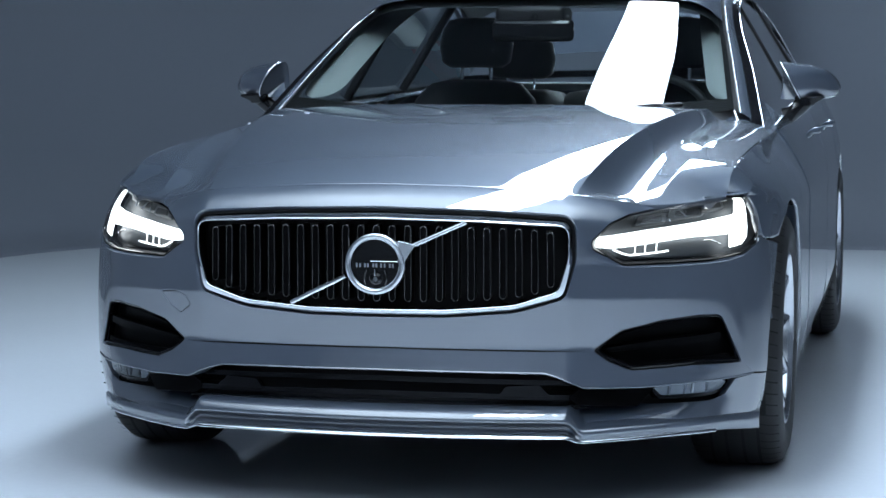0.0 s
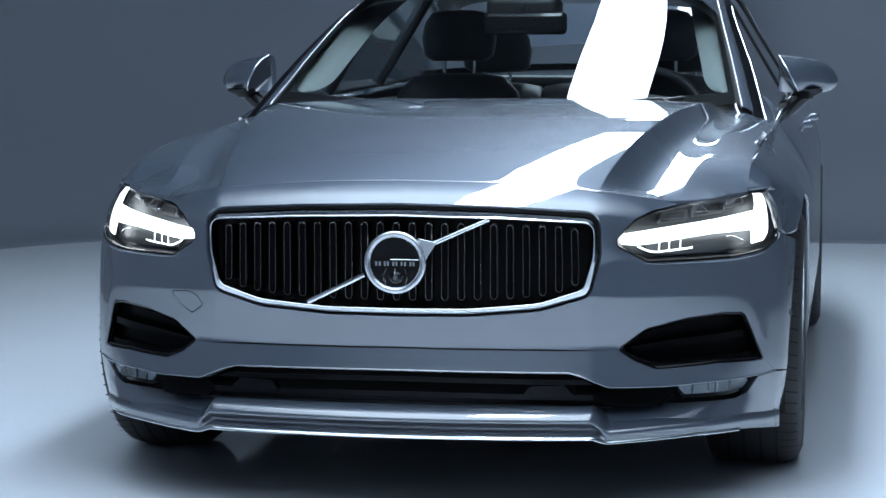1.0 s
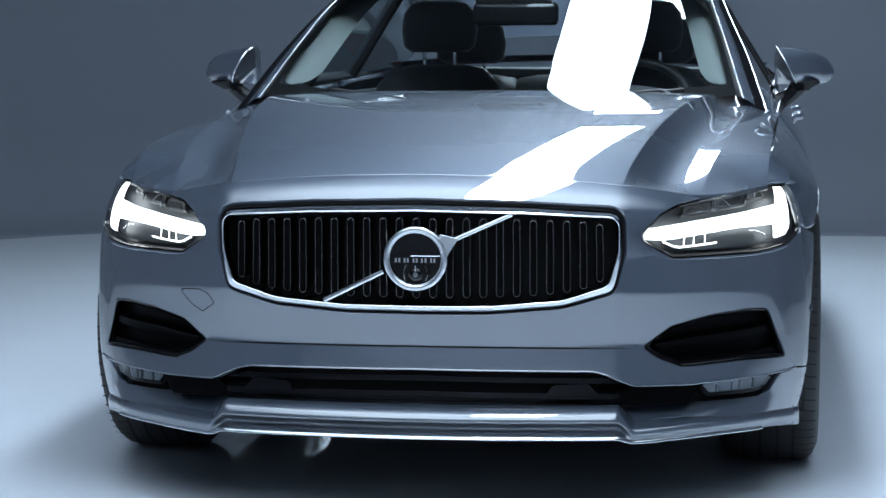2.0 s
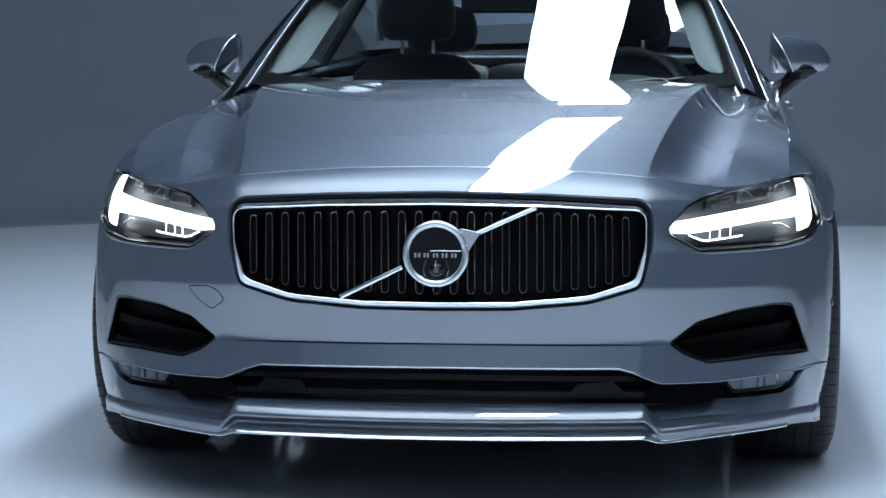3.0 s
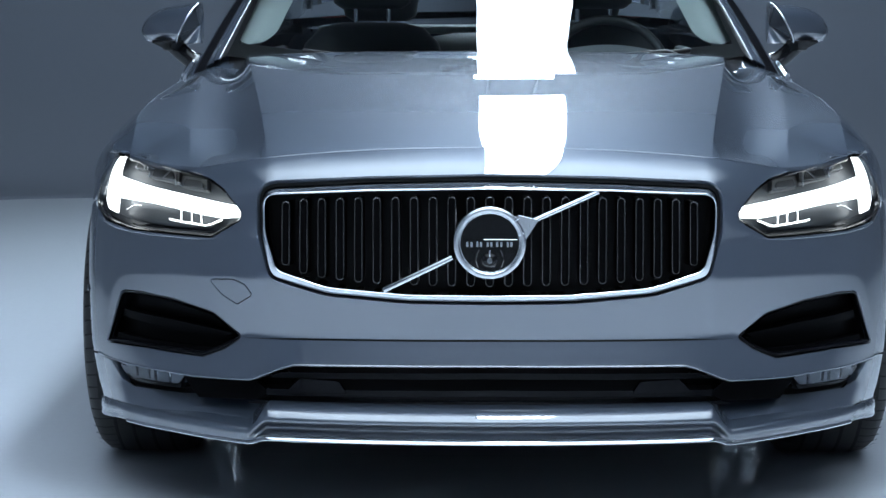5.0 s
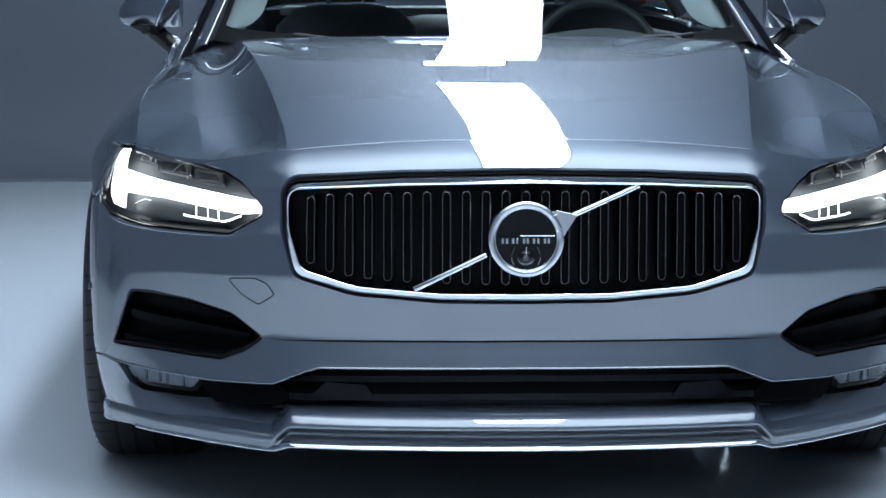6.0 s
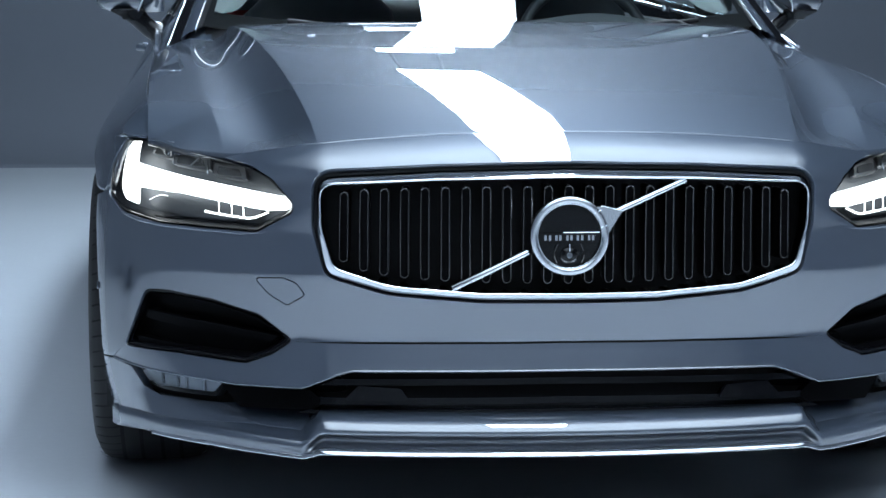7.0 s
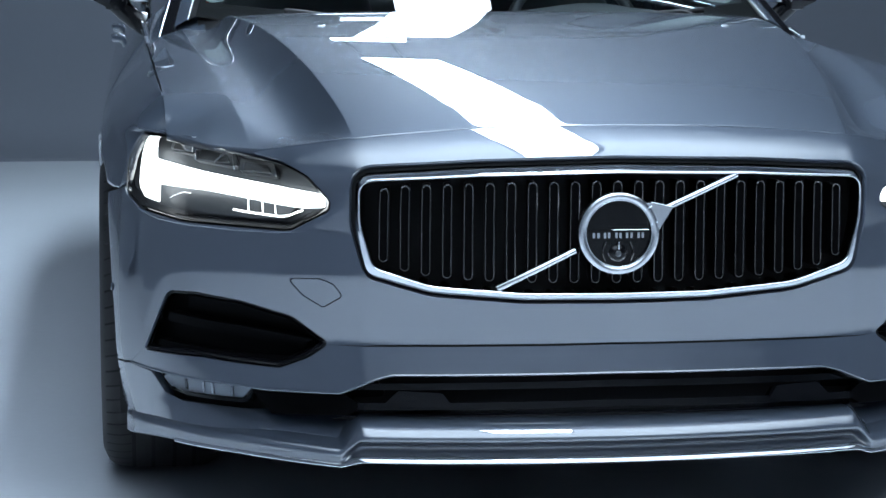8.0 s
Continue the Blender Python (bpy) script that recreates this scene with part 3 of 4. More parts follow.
# a dark gasket round the surround
loft("gasket", [(even_cut(grown(o, .0056), o, .03), -.012), (even_cut(grown(o, -.0035), o, .03), -.009)], BLACK, grille)
floor_z = smooth_table([0, .12, .26, .34, .40, .445], [.511, .5125, .517, .524, .535, .555])
for k in range(-11, 12):
    u, w, zt = k * .0389, .0078, .700 - .05 * (k * .0389) ** 2 - (.004 if abs(k) == 11 else 0)
    zb = floor_z(abs(u) + .008) + .004
    out = [(u - w, zb + .008), (u - w, zt - w)] + [(u - w * math.cos(a), zt - w + w * math.sin(a)) for a in np.linspace(.3, math.pi - .3, 7)] + [(u + w, zt - w), (u + w, zb + .008)]
    path = [(u - w, zb + .008), (u - w, (zb + zt) / 2)] + out[1:-1] + [(u + w, (zb + zt) / 2), (u + w, zb + .008)] + [(u + w * math.cos(a), zb + .008 - w * math.sin(a)) for a in np.linspace(.3, math.pi - .3, 7)]
    bar = skin("slat", [(u - w, zb), (u + w, zb), (u + w, zt - .003), (u + w * .5, zt), (u - w * .5, zt), (u - w, zt - .003)], SLAT, grille, surf=shifted(.006), depth=.045, step=.03, label="gloss black slat with a fine bright edge")
    part("slat_edge", tube([shifted(.005)(a, b) for a, b in path], .0014, 5, closed=True), SMOKE, bar)

# diagonal bar and the ring badge
def strip(name, a, b, half, lift, mat, parent):
    a, b = Vector(a), Vector(b)
    d = (b - a).normalized()
    n = Vector((-d.y, d.x))
    loops = []
    for off, h in ((-half, lift - .008), (-half, lift - .001), (-half * .6, lift + .0015), (0, lift + .002), (half * .6, lift + .0005), (half, lift - .002), (half, lift - .008)):
        loops.append(([tuple(a + (b - a) * t + n * off) for t in np.linspace(0, 1, 8)], h))
    return loft(name, loops, mat, parent, closed=False)


strip("diagonal_bar", (-.219, .5065), (-.077, .5755), .0058, .004, CHROME, grille)
strip("diagonal_bar", (.092, .6525), (.2235, .7105), .0058, .004, CHROME, grille)
badge = thing("badge", "", "")
badge.parent = car
BZ = .607


def badge_surf(a, b):
    return (a, -.014 + .05 * a * a + .02 * (b - BZ), b)


def circle(r, n=72):
    return [(r * math.cos(2 * math.pi * k / n), BZ + r * math.sin(2 * math.pi * k / n)) for k in range(n)]


loft("ring", [(circle(.0745), -.022), (circle(.0745), .002), (circle(.0730), .0045), (circle(.0675), .0055), (circle(.0622), .0045), (circle(.0606), .002), (circle(.0602), -.02)], SATIN, badge, surf=badge_surf, label="satin metal ring")
loft("ring_edge", [(circle(.0612), .0035), (circle(.0604), .0048), (circle(.0596), .0035), (circle(.0594), -.01)], CHROME, badge, surf=badge_surf)
skin("badge_back", circle(.0603), GLOSS_BLACK, badge, surf=lambda a, b: (a, badge_surf(a, b)[1] + .007, b), depth=0, flange=False, label="black backing")
plate = rounded([(-.058, .6125), (.058, .6125), (.058, .5945), (-.058, .5945)])
skin("badge_plate", plate, GLOSS_BLACK, badge, surf=badge_surf, depth=.008, lift=-.002, step=.03, label="dark plate with plain raised marks")
part("plate_edge", tube([(x, badge_surf(x, .6125)[1] - .001, .6135) for x in np.linspace(-.012, .056, 6)], .0008, 5), CHROME, badge)
for x, w in ((-.0415, .0085), (-.0215, .0075), (-.0005, .0075), (.0195, .0085), (.0405, .0075)):
    for dx in (-.5, .5):
        mark = [(x + dx * w - .0022, .6083), (x + dx * w + .0022, .6083), (x + dx * w + .0022, .5985), (x + dx * w - .0022, .5985)]
        skin("mark", mark, CHROME, badge, surf=badge_surf, depth=.002, lift=.0005, step=.03)
arrow = [(.044, .6605), (.056, .662), (.0665, .6615), (.0975, .6548), (.0985, .6525), (.0745, .614), (.0695, .622), (.0645, .6255), (.0665, .636), (.056, .6505)]
skin("arrow", arrow, SATIN, badge, surf=badge_surf, depth=.012, lift=.004, step=.02, label="satin metal arrow tip")
for a, b in (((.047, .6495), (.0605, .6565)), ((.0605, .6565), (.0525, .6625)), ((.0595, .6225), (.0705, .6275)), ((.0705, .6275), (.0725, .6145)), ((.0975, .6535), (.074, .614)), ((.058, .6635), (.0975, .6548))):
    part("arrow_edge", tube([Vector(badge_surf(*a)) + Vector((0, -.0045, 0)), Vector(badge_surf(*b)) + Vector((0, -.0045, 0))], .0007, 5), CHROME, badge)
# small camera below the plate
bm = bmesh.new()
bmesh.ops.create_uvsphere(bm, u_segments=24, v_segments=14, radius=.019)
for v in bm.verts:
    v.co = (v.co.x, -.004 + v.co.y * .55, .570 + v.co.z * .9)
cam_part = part("parking_camera", smooth(bm, 80), GLOSS_BLACK, badge, "small black parking camera")
part("camera_glass", moved(turned([(.0001, -.0155), (.004, -.0150), (.0068, -.013), (.0075, -.008)], 20, "y"), Matrix.Translation((0, 0, .570))), LAMP_DARK, cam_part)
for s in (-1, 1):
    part("camera_guide", tube([Vector(badge_surf(s * .022 + s * .006 * math.sin(t * 3), .592 - .036 * t)) + Vector((0, .004, 0)) for t in np.linspace(0, 1, 6)], .0016, 6), SMOKE, badge)
part("camera_guide", block(-.0012, .0012, -.018, -.010, .578, .592, .0004), CHROME, badge)

# headlights
drl_v = rounded([(1.000, .7480, .004), (1.046, .7440, .012), (1.030, .700, .03), (1.014, .655, .03), (.986, .637, .006), (.936, .6315, .004), (.943, .664), (.972, .7085)])
drl_h = rounded([(.985, .7110), (.86, .7005), (.735, .6900, .2), (.637, .6815, .1), (.548, .6725, .008), (.540, .660, .006), (.541, .648, .006), (.585, .6445), (.632, .648, .1), (.722, .657, .2), (.80, .6635), (.955, .6655)])
for s in (1, -1):
    side = (lambda p: p) if s > 0 else mirrored
    head = skin("headlight", side(grown(lamp_out, -.001)), LAMP_DARK, car, surf=shifted(.070), depth=0, flange=False, step=.03, label="lit headlight with a white T-shaped daytime light")
    lo = side(lamp_out)
    loft("housing_wall", [(even_cut(lo, lo, .03), -.002), (even_cut(grown(lo, -.003), lo, .03), shifted(.010)), (even_cut(grown(lo, -.005), lo, .03), shifted(.075))], GLOSS_BLACK, head)
    skin("lens", grown(lo, -.0008), LENS, head, depth=.004, lift=-.001, step=.03, label="clear lens")
    skin("daytime_light", side(drl_v), LAMP, head, surf=shifted(.014), depth=.003, label="glowing white upright light")
    skin("daytime_light", side(drl_h), LAMP, head, surf=shifted(.012), depth=.003, label="glowing white bar light")
    # reflector bowls above the bar
    for u, z, w, h in ((.80, .722, .060, .017), (.69, .708, .045, .015), (.90, .733, .045, .014)):
        box = rounded([(u - w, z - h, .006), (u + w, z - h + .006, .006), (u + w, z + h * .8, .006), (u - w * .8, z + h * .5, .006)])
        bowl = skin("reflector_bowl", side(box), REFLECTOR, head, surf=shifted(.052), depth=.012)
        cup = rounded([(u - w * .7, z - h * .6, .004), (u + w * .75, z - h * .5, .004), (u + w * .7, z + h * .45, .004), (u - w * .5, z + h * .25, .004)])
        skin("bowl_cup", side(cup), LAMP_DARK, bowl, surf=shifted(.0485), depth=.004)
    for u0, z0, u1, z1 in ((.755, .735, .745, .700), (.765, .737, .80, .709), (.86, .742, .85, .712)):
        part("reflector_rib", tube([shifted(.035)(s * u0, z0), shifted(.040)(s * u1, z1)], .002, 6), REFLECTOR, head)
    # lower deck under the bar
    deck = rounded([(.60, .642), (.63, .647), (.722, .657), (.905, .660), (.905, .628, .01), (.80, .617), (.70, .616), (.625, .619, .008)])
    skin("lower_deck", side(deck), LAMP_DARK, head, surf=shifted(.045), depth=.01)
    lines = [(.735, .6335), (.72, .6315), (.68, .629), (.628, .6265), (.612, .630), (.585, .641)]
    part("signal_strip", tube([shifted(.012)(s * a, b) for a, b in fine_path(lines, .02)], .0019, 8), LAMP, head, "glowing white outline strip")
    for u in (.70, .668, .640):
        part("signal_fin", tube([shifted(.014)(s * u, .629 + (.7 - u) * -.03), shifted(.014)(s * (u + .003), .654 - (.7 - u) * .12)], .0011, 6), LAMP, head)
    part("deck_wire", tube([shifted(.030)(s * a, b) for a, b in ((.905, .640), (.885, .648), (.865, .653), (.845, .652))], .0016, 6), CHROME, head)
    # bright seam under the lamp
    seam = [(1.04, .6335), (.99, .6115), (.93, .6035), (.86, .600), (.74, .5985), (.64, .5985), (.585, .604)]
    part("lamp_seam", tube([Vector(front(s * a, b)) + Vector((0, -.001, 0)) for a, b in fine_path(seam, .02)], [.0006 + .0022 * math.sin(math.pi * t) ** .6 for t in np.linspace(0, 1, len(fine_path(seam, .02)))], 6), PAINT, car)

# hood: long curves on each side, middle, crease, ridge and side seam
h_y = {"mid": (.082, 1.44), "crease": (.128, 1.47), "seam": (.452, 1.48)}


def fair(xs, ys, degree=4):
    """A fair curve near the points: a polynomial over the root of x."""
    c = np.polyfit(np.sqrt(xs), ys, degree)
    return lambda x: float(np.polyval(c, math.sqrt(max(x, .05))))


z_mid = fair([.082, .13, .2, .3, .4, .55, .7, .9, 1.2, 1.44], [.797, .817, .842, .868, .888, .911, .930, .946, .958, .962])
z_crease = fair([.13, .2, .265, .40, .536, .672, .807, .942, 1.21, 1.47], [.772, .800, .821, .856, .885, .907, .924, .935, .947, .950])
x_crease = fair([.13, .265, .40, .536, .672, .807, .942, 1.21, 1.47], [.465, .485, .506, .526, .545, .563, .580, .611, .638], 3)
z_hollow = fair([.26, .33, .40, .5, .6, .7, .85, 1.0, 1.25, 1.5], [.742, .766, .789, .816, .837, .853, .870, .882, .897, .908])


def z_ridge(y):
    """Ridge outside the hollow: level over the headlight."""
    d = z_hollow(y) - .737
    return .737 + .5 * (d + math.sqrt(d * d + .0004))


x_ridge = fair([.26, .34, .43, .51, .76, 1.14, 1.5], [.640, .650, .664, .680, .706, .727, .742], 3)


def eased(table, x0, x1, reach):
    """The same curve with its bends spread over a reach, so that reflections run smoothly."""
    xs = np.linspace(x0, x1, 900)
    pad = int(reach * 3 / (xs[1] - xs[0]))
    ys = np.array([table(x) for x in xs])
    ext = np.concatenate([2 * ys[0] - ys[pad:0:-1], ys, 2 * ys[-1] - ys[-2:-pad - 2:-1]])
    w = np.exp(-.5 * (np.arange(-pad, pad + 1) * (xs[1] - xs[0]) / reach) ** 2)
    soft = np.convolve(ext, w / w.sum(), mode="valid")
    return lambda x: float(np.interp(x, xs, soft))


belt_z = eased(smooth_table([.45, .48, .51, .58, .70, .85, 1.0, 1.25, 1.48, 1.9, 2.6, 3.6, 4.5, 4.95], [.755, .783, .801, .823, .838, .850, .859, .868, .875, .915, .940, .965, .985, .97]), .45, 4.95, .035)
x_seam = smooth_table([.45, .6, .85, 1.25, 1.48], [.805, .810, .818, .826, .831])


def run_of(slopes):
    """A curve from 0 to 1 whose steepness follows the given slopes, evenly spaced."""
    w = np.linspace(0, 1, 201)
    slope = smooth_table(np.linspace(0, 1, len(slopes)), slopes)
    total = np.concatenate([[0], np.cumsum([slope(t) for t in (w[1:] + w[:-1]) / 2])])
    return lambda t: float(np.interp(t, w, total / total[-1]))


# from the crease a steep wall into a hollow, up to a ridge, then a falling shoulder
wall_fall, front_fall, shoulder_fall = run_of([1.3, 1.08, .82, .54, .31, .15, .05, -.01, -.04, -.05, -.03]), run_of([1.0, .9, .75, .62, .5, .42, .36, .33, .32, .33, .36]), run_of([.62, .78, .92, 1.04, 1.16, 1.28])
RIDGE = .62


rear_y = smooth_table([0, .40, .58, .68, .74, .77, .80, .831], [1.440, 1.455, 1.490, 1.550, 1.585, 1.590, 1.560, 1.485])
low_seam = smooth_table([.20, .30, .38, .45], [.655, .695, .725, .755])


def hood_z(x, y):
    """Height of the hood: a broad crowned middle, the crease, a hollow, the ridge and the shoulder."""
    m, xc, zc, xr, zr = z_mid(y), x_crease(y), z_crease(y), x_ridge(y), z_ridge(y)
    xs, zs = x_seam(y), belt_z(y) if y > .45 else low_seam(y)
    if x <= xc:
        k = x / xc
        flat = min(1.0, max(0.0, (y - .08) / .5))
        return m + (zc - m) * (k ** 4 + (k ** 2 - k ** 4) * (.80 - .45 * flat))
    if x <= xr:
        t, hollow = (x - xc) / (xr - xc), 1 - max(0.0, 1 - (y - .14) / .30) ** 2 if y < .44 else 1
        return zc + (zr - zc) * (front_fall(t) + (wall_fall(t) - front_fall(t)) * hollow)
    return zr + (zs - zr) * shoulder_fall(min(1.0, (x - xr) / (xs - xr)))


def hood_point(k, b):
    """k: 0 middle, 1 crease, 1.62 ridge, 2 seam; b: 0 front, 1 rear."""
    c0 = Vector((.465, h_y["crease"][0], 0))
    if k <= 1:
        y_front, x0, x1 = h_y["mid"][0] + (c0.y - h_y["mid"][0]) * k * k, c0.x * k, x_crease(1.48) * k
    else:
        w = k - 1
        x0 = c0.x + (.805 - c0.x) * w
        x1 = .6385 + (.831 - .6385) * w
        y_front = c0.y + (h_y["seam"][0] - c0.y) * w ** 1.3
    y_back = rear_y(x1)
    y = y_front + (y_back - y_front) * b
    if k <= 1:
        x = x_crease(y) * k
    elif k - 1 <= RIDGE:
        x = x_crease(y) + (x_ridge(y) - x_crease(y)) * (k - 1) / RIDGE
    else:
        x = x_ridge(y) + (x_seam(y) - x_ridge(y)) * (k - 1 - RIDGE) / (1 - RIDGE)
    p = Vector((x, y, hood_z(x, y)))
    f = max(0.0, 1 - b / .07) ** 2
    if f > 0:
        u = u_of_x(p.x + side_in(.75) * min(1.0, (p.x / .9) ** 3))
        q = Vector(front(u, top_z(p.x)))
        p.z += (q.z - p.z) * f
        p.y += (q.y - p.y) * f
    return p


ks = list(np.linspace(0, .9, 22)) + [.94, .965, .985, .996, 1.0, 1.004, 1.012, 1.03, 1.06] + list(np.linspace(1.09, 1.58, 26)) + [1.60, 1.612, 1.62, 1.63, 1.645] + list(np.linspace(1.67, 1.992, 20))
rows = []
for b in [t ** 1.35 for t in np.linspace(0, 1, 84)]:
    half = [hood_point(k, b) for k in ks]
    rows.append([Vector((-p.x, p.y, p.z)) for p in half[:0:-1]] + half)
edge = [p + Vector((0, .003, -.012)) for p in rows[0]]
back = [p + Vector((0, .002, -.02)) for p in rows[-1]]
part("hood", sheet([edge] + rows + [back], angle=60), PAINT, car, "blue metallic hood with two long creases")

# fenders, doors and rear quarters: side skin by its outline at each y
belt_x = smooth_table([.45, .6, .85, 1.25, 1.48, 1.9, 2.6, 3.6, 4.5, 4.95], [.807, .812, .820, .828, .833, .846, .850, .845, .80, .74])
wide_x = smooth_table([.45, .53, .58, .63, .69, .80, .90, 1.2, 2.5, 3.8, 4.4, 4.75, 4.95], [.893, .911, .917, .922, .929, .938, .943, .943, .941, .936, .90, .83, .70])


def sill(y):
    z = .20
    for hub in (.87, 3.81):
        if abs(y - hub) < .375:
            z = max(z, .345 + math.sqrt(.375 ** 2 - (y - hub) ** 2))
    if y < .63:
        z = max(z, .628 + (.63 - y) * .16)
    return z


def side_x(y, z):
    """Half width of the side at y and the height z: a shoulder that falls from the seam and turns upright."""
    xt, zt, xm = belt_x(y), belt_z(y), wide_x(y)
    zm = .68
    if z < zm:
        return xm - max(0.0, side_in(min(z, .5)) - .002)
    z1 = zt - (.75 if y < 1.2 else .75 + .85 * min(1.0, (y - 1.2) / .7)) * (xm - xt)
    z1 = max(z1, zm + .01)
    a, b, c = zt - 2 * z1 + zm, 2 * (z1 - zt), zt - z
    t = (-b - math.sqrt(max(0.0, b * b - 4 * a * c))) / (2 * a) if abs(a) > 1e-6 else -c / b
    t = min(1.0, max(0.0, t))
    return xt * (1 - t) ** 2 + xm * (1 - (1 - t) ** 2)


def nose_x(y, z):
    """Half width of the nose's skin at y and the height z."""
    lo, hi = .55, U_END
    for _ in range(30):
        m = (lo + hi) / 2
        lo, hi = (m, hi) if front(m, z)[1] < y else (lo, m)
    return front(lo, z)[0]


def side_point(y, v, sgn):
    """v: 0 at the upper seam, 1 at the lower edge."""
    zt, zb = belt_z(y), sill(y)
    z = zt - (zt - zb) * v
    return Vector((sgn * side_x(y, z), y, z))


SIDE_V = [0, .002, .006, .012] + [t ** 1.25 for t in np.linspace(.04, 1, 38)]


def finish(rows, sgn):
    """Turns the edges of a side panel in."""
    full = [r + [r[-1] + Vector((-sgn * .010, 0, .002)), r[-1] + Vector((-sgn * .06, 0, .004))] for r in rows]
    full = [[r[0] + Vector((-sgn * .001, 0, -.03))] + r for r in full]
    first = [p + Vector((-sgn * .02, .004, 0)) for p in full[0]]
    last = [p + Vector((-sgn * .02, 0, 0)) for p in full[-1]]
    return sheet([first] + full + [last], flip=sgn > 0, angle=50)


def side_panel(name, y0, y1, sgn, label="", n=40):
    return part(name, finish([[side_point(y, v, sgn) for v in SIDE_V] for y in np.linspace(y0, y1, n)], sgn), PAINT, car, label)


# outer edge of the headlight's opening, from the hood's corner to the bumper
lamp_edge = [(.872, .7545), (.93, .7540), (.99, .7545)]
outer_run = sorted([p for p in hole if p[0] > 1.0 and p[1] > .66], key=lambda p: -p[1] - .2 * (p[0] < 1.07) * (1.1 - p[0]))
lamp_edge += outer_run + [(1.10, .652), (1.121, .642)]


def fender(sgn):
    m = len(SIDE_V)
    d = np.concatenate([[0], np.cumsum([math.hypot(q[0] - p[0], q[1] - p[1]) for p, q in zip(lamp_edge, lamp_edge[1:])])])
    edge = [(float(np.interp(t, d / d[-1], [p[0] for p in lamp_edge])), float(np.interp(t, d / d[-1], [p[1] for p in lamp_edge]))) for t in np.linspace(0, 1, m)]
    start = [Vector(front(a, b)) for a, b in edge]
    goal = [side_point(.76, v, 1) for v in SIDE_V]
    blend = lambda a: min(1.0, max(0.0, a)) ** 2 * (3 - 2 * min(1.0, max(0.0, a)))

    def skin_x(y, z):
        w = max(blend((y - .50) / .24), blend((z - .705) / .05))
        return nose_x(y, z) * (1 - w) + side_x(y, z) * w
    first_off = [p.x - skin_x(p.y, p.z) for p in start]
    top0, low0 = start[0], start[-1]
    rows = []
    for s in [t ** 1.3 for t in np.linspace(0, 1, 28)]:
        row = []
        for j, (p, q) in enumerate(zip(start, goal)):
            f = j / (m - 1)
            y, z = p.y + (.76 - p.y) * s, p.z + (q.z - p.z) * s
            yt, yl = top0.y + (.76 - top0.y) * s, low0.y + (.76 - low0.y) * s
            z += (belt_z(yt) - top0.z - (goal[0].z - top0.z) * s) * (1 - f) ** 3
            z += (max(sill(max(yl, .64)), .633) - low0.z - (goal[-1].z - low0.z) * s) * f ** 3 * min(1.0, s * 8)
            row.append(Vector((sgn * (skin_x(y, z) + first_off[j] * (1 - s) ** 3), y, z)))
        rows.append(row)
    rows += [[side_point(y, v, sgn) for v in SIDE_V] for y in np.linspace(.76, 1.60, 44)[1:]]
    part("fender", finish(rows, sgn), PAINT, car)


for s in (1, -1):
    fender(s)
    door = side_panel("front_door", 1.604, 2.72, s, n=24)
    rear = side_panel("rear_door", 2.724, 3.50, s, n=40)
    side_panel("rear_quarter", 3.504, 4.93, s, n=60)
    for panel, y in ((door, 2.56), (rear, 3.36)):
        x = s * (side_x(y, .853) + .002)
        part("door_handle", tube([(x - s * .018, y - .10, .850), (x + s * .016, y - .085, .853), (x + s * .020, y, .855), (x + s * .016, y + .085, .853), (x - s * .018, y + .10, .850)], [.008, .011, .011, .011, .008], 10), PAINT, panel, "body-coloured pull handle")
    # inner arch walls
    for hub in (.87, 3.81):
        arc = [(hub + .372 * math.cos(a), .345 + .372 * math.sin(a)) for a in np.linspace(-.45, math.pi + .45, 28)]
        part("arch_liner", sheet([[(s * x, y, z) for y, z in arc] for x in (.90, .60)], flip=s > 0), BLACK, car)
        # depth of the arch painted as a black panel
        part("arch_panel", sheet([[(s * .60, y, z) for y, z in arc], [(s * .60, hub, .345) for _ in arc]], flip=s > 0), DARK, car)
# shade under the car and the hood, put into black blocks
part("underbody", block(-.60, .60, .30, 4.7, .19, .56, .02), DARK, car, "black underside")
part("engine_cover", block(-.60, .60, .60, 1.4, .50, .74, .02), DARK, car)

# glazing and roof
def screen_point(a, b, lift=0.0):
    """Windscreen: a from -1 to 1 across, b from 0 at the cowl to 1 at the roof."""
    x = a * (.712 + (.612 - .712) * b)
    y = 1.41 + .20 * a * a + (2.185 + .035 * a * a - 1.41 - .20 * a * a) * b
    z = .893 + .055 * a * a + (1.312 - .076 * a ** 10 - .893 - .055 * a * a) * b + .014 * math.sin(math.pi * b)
    return Vector((x, y - lift * .45, z + lift * .9))


A = np.linspace(-1, 1, 33)
B = np.linspace(0, 1, 17)
ws = part("windscreen", sheet([[screen_point(a, b) for a in A] for b in B]), WINDOW, car, "clear windscreen")
ws.visible_shadow = False
for name, aa, bb in (("screen_border", np.linspace(-1, -.975, 3), B), ("screen_border", np.linspace(.975, 1, 3), B), ("screen_border", A, np.linspace(.965, 1, 3)), ("screen_border", A, np.linspace(0, .10, 3))):
    part(name, sheet([[screen_point(a, b, -.004) for a in aa] for b in bb]), SCREEN_PRINT, car, "black printed edge of the windscreen")
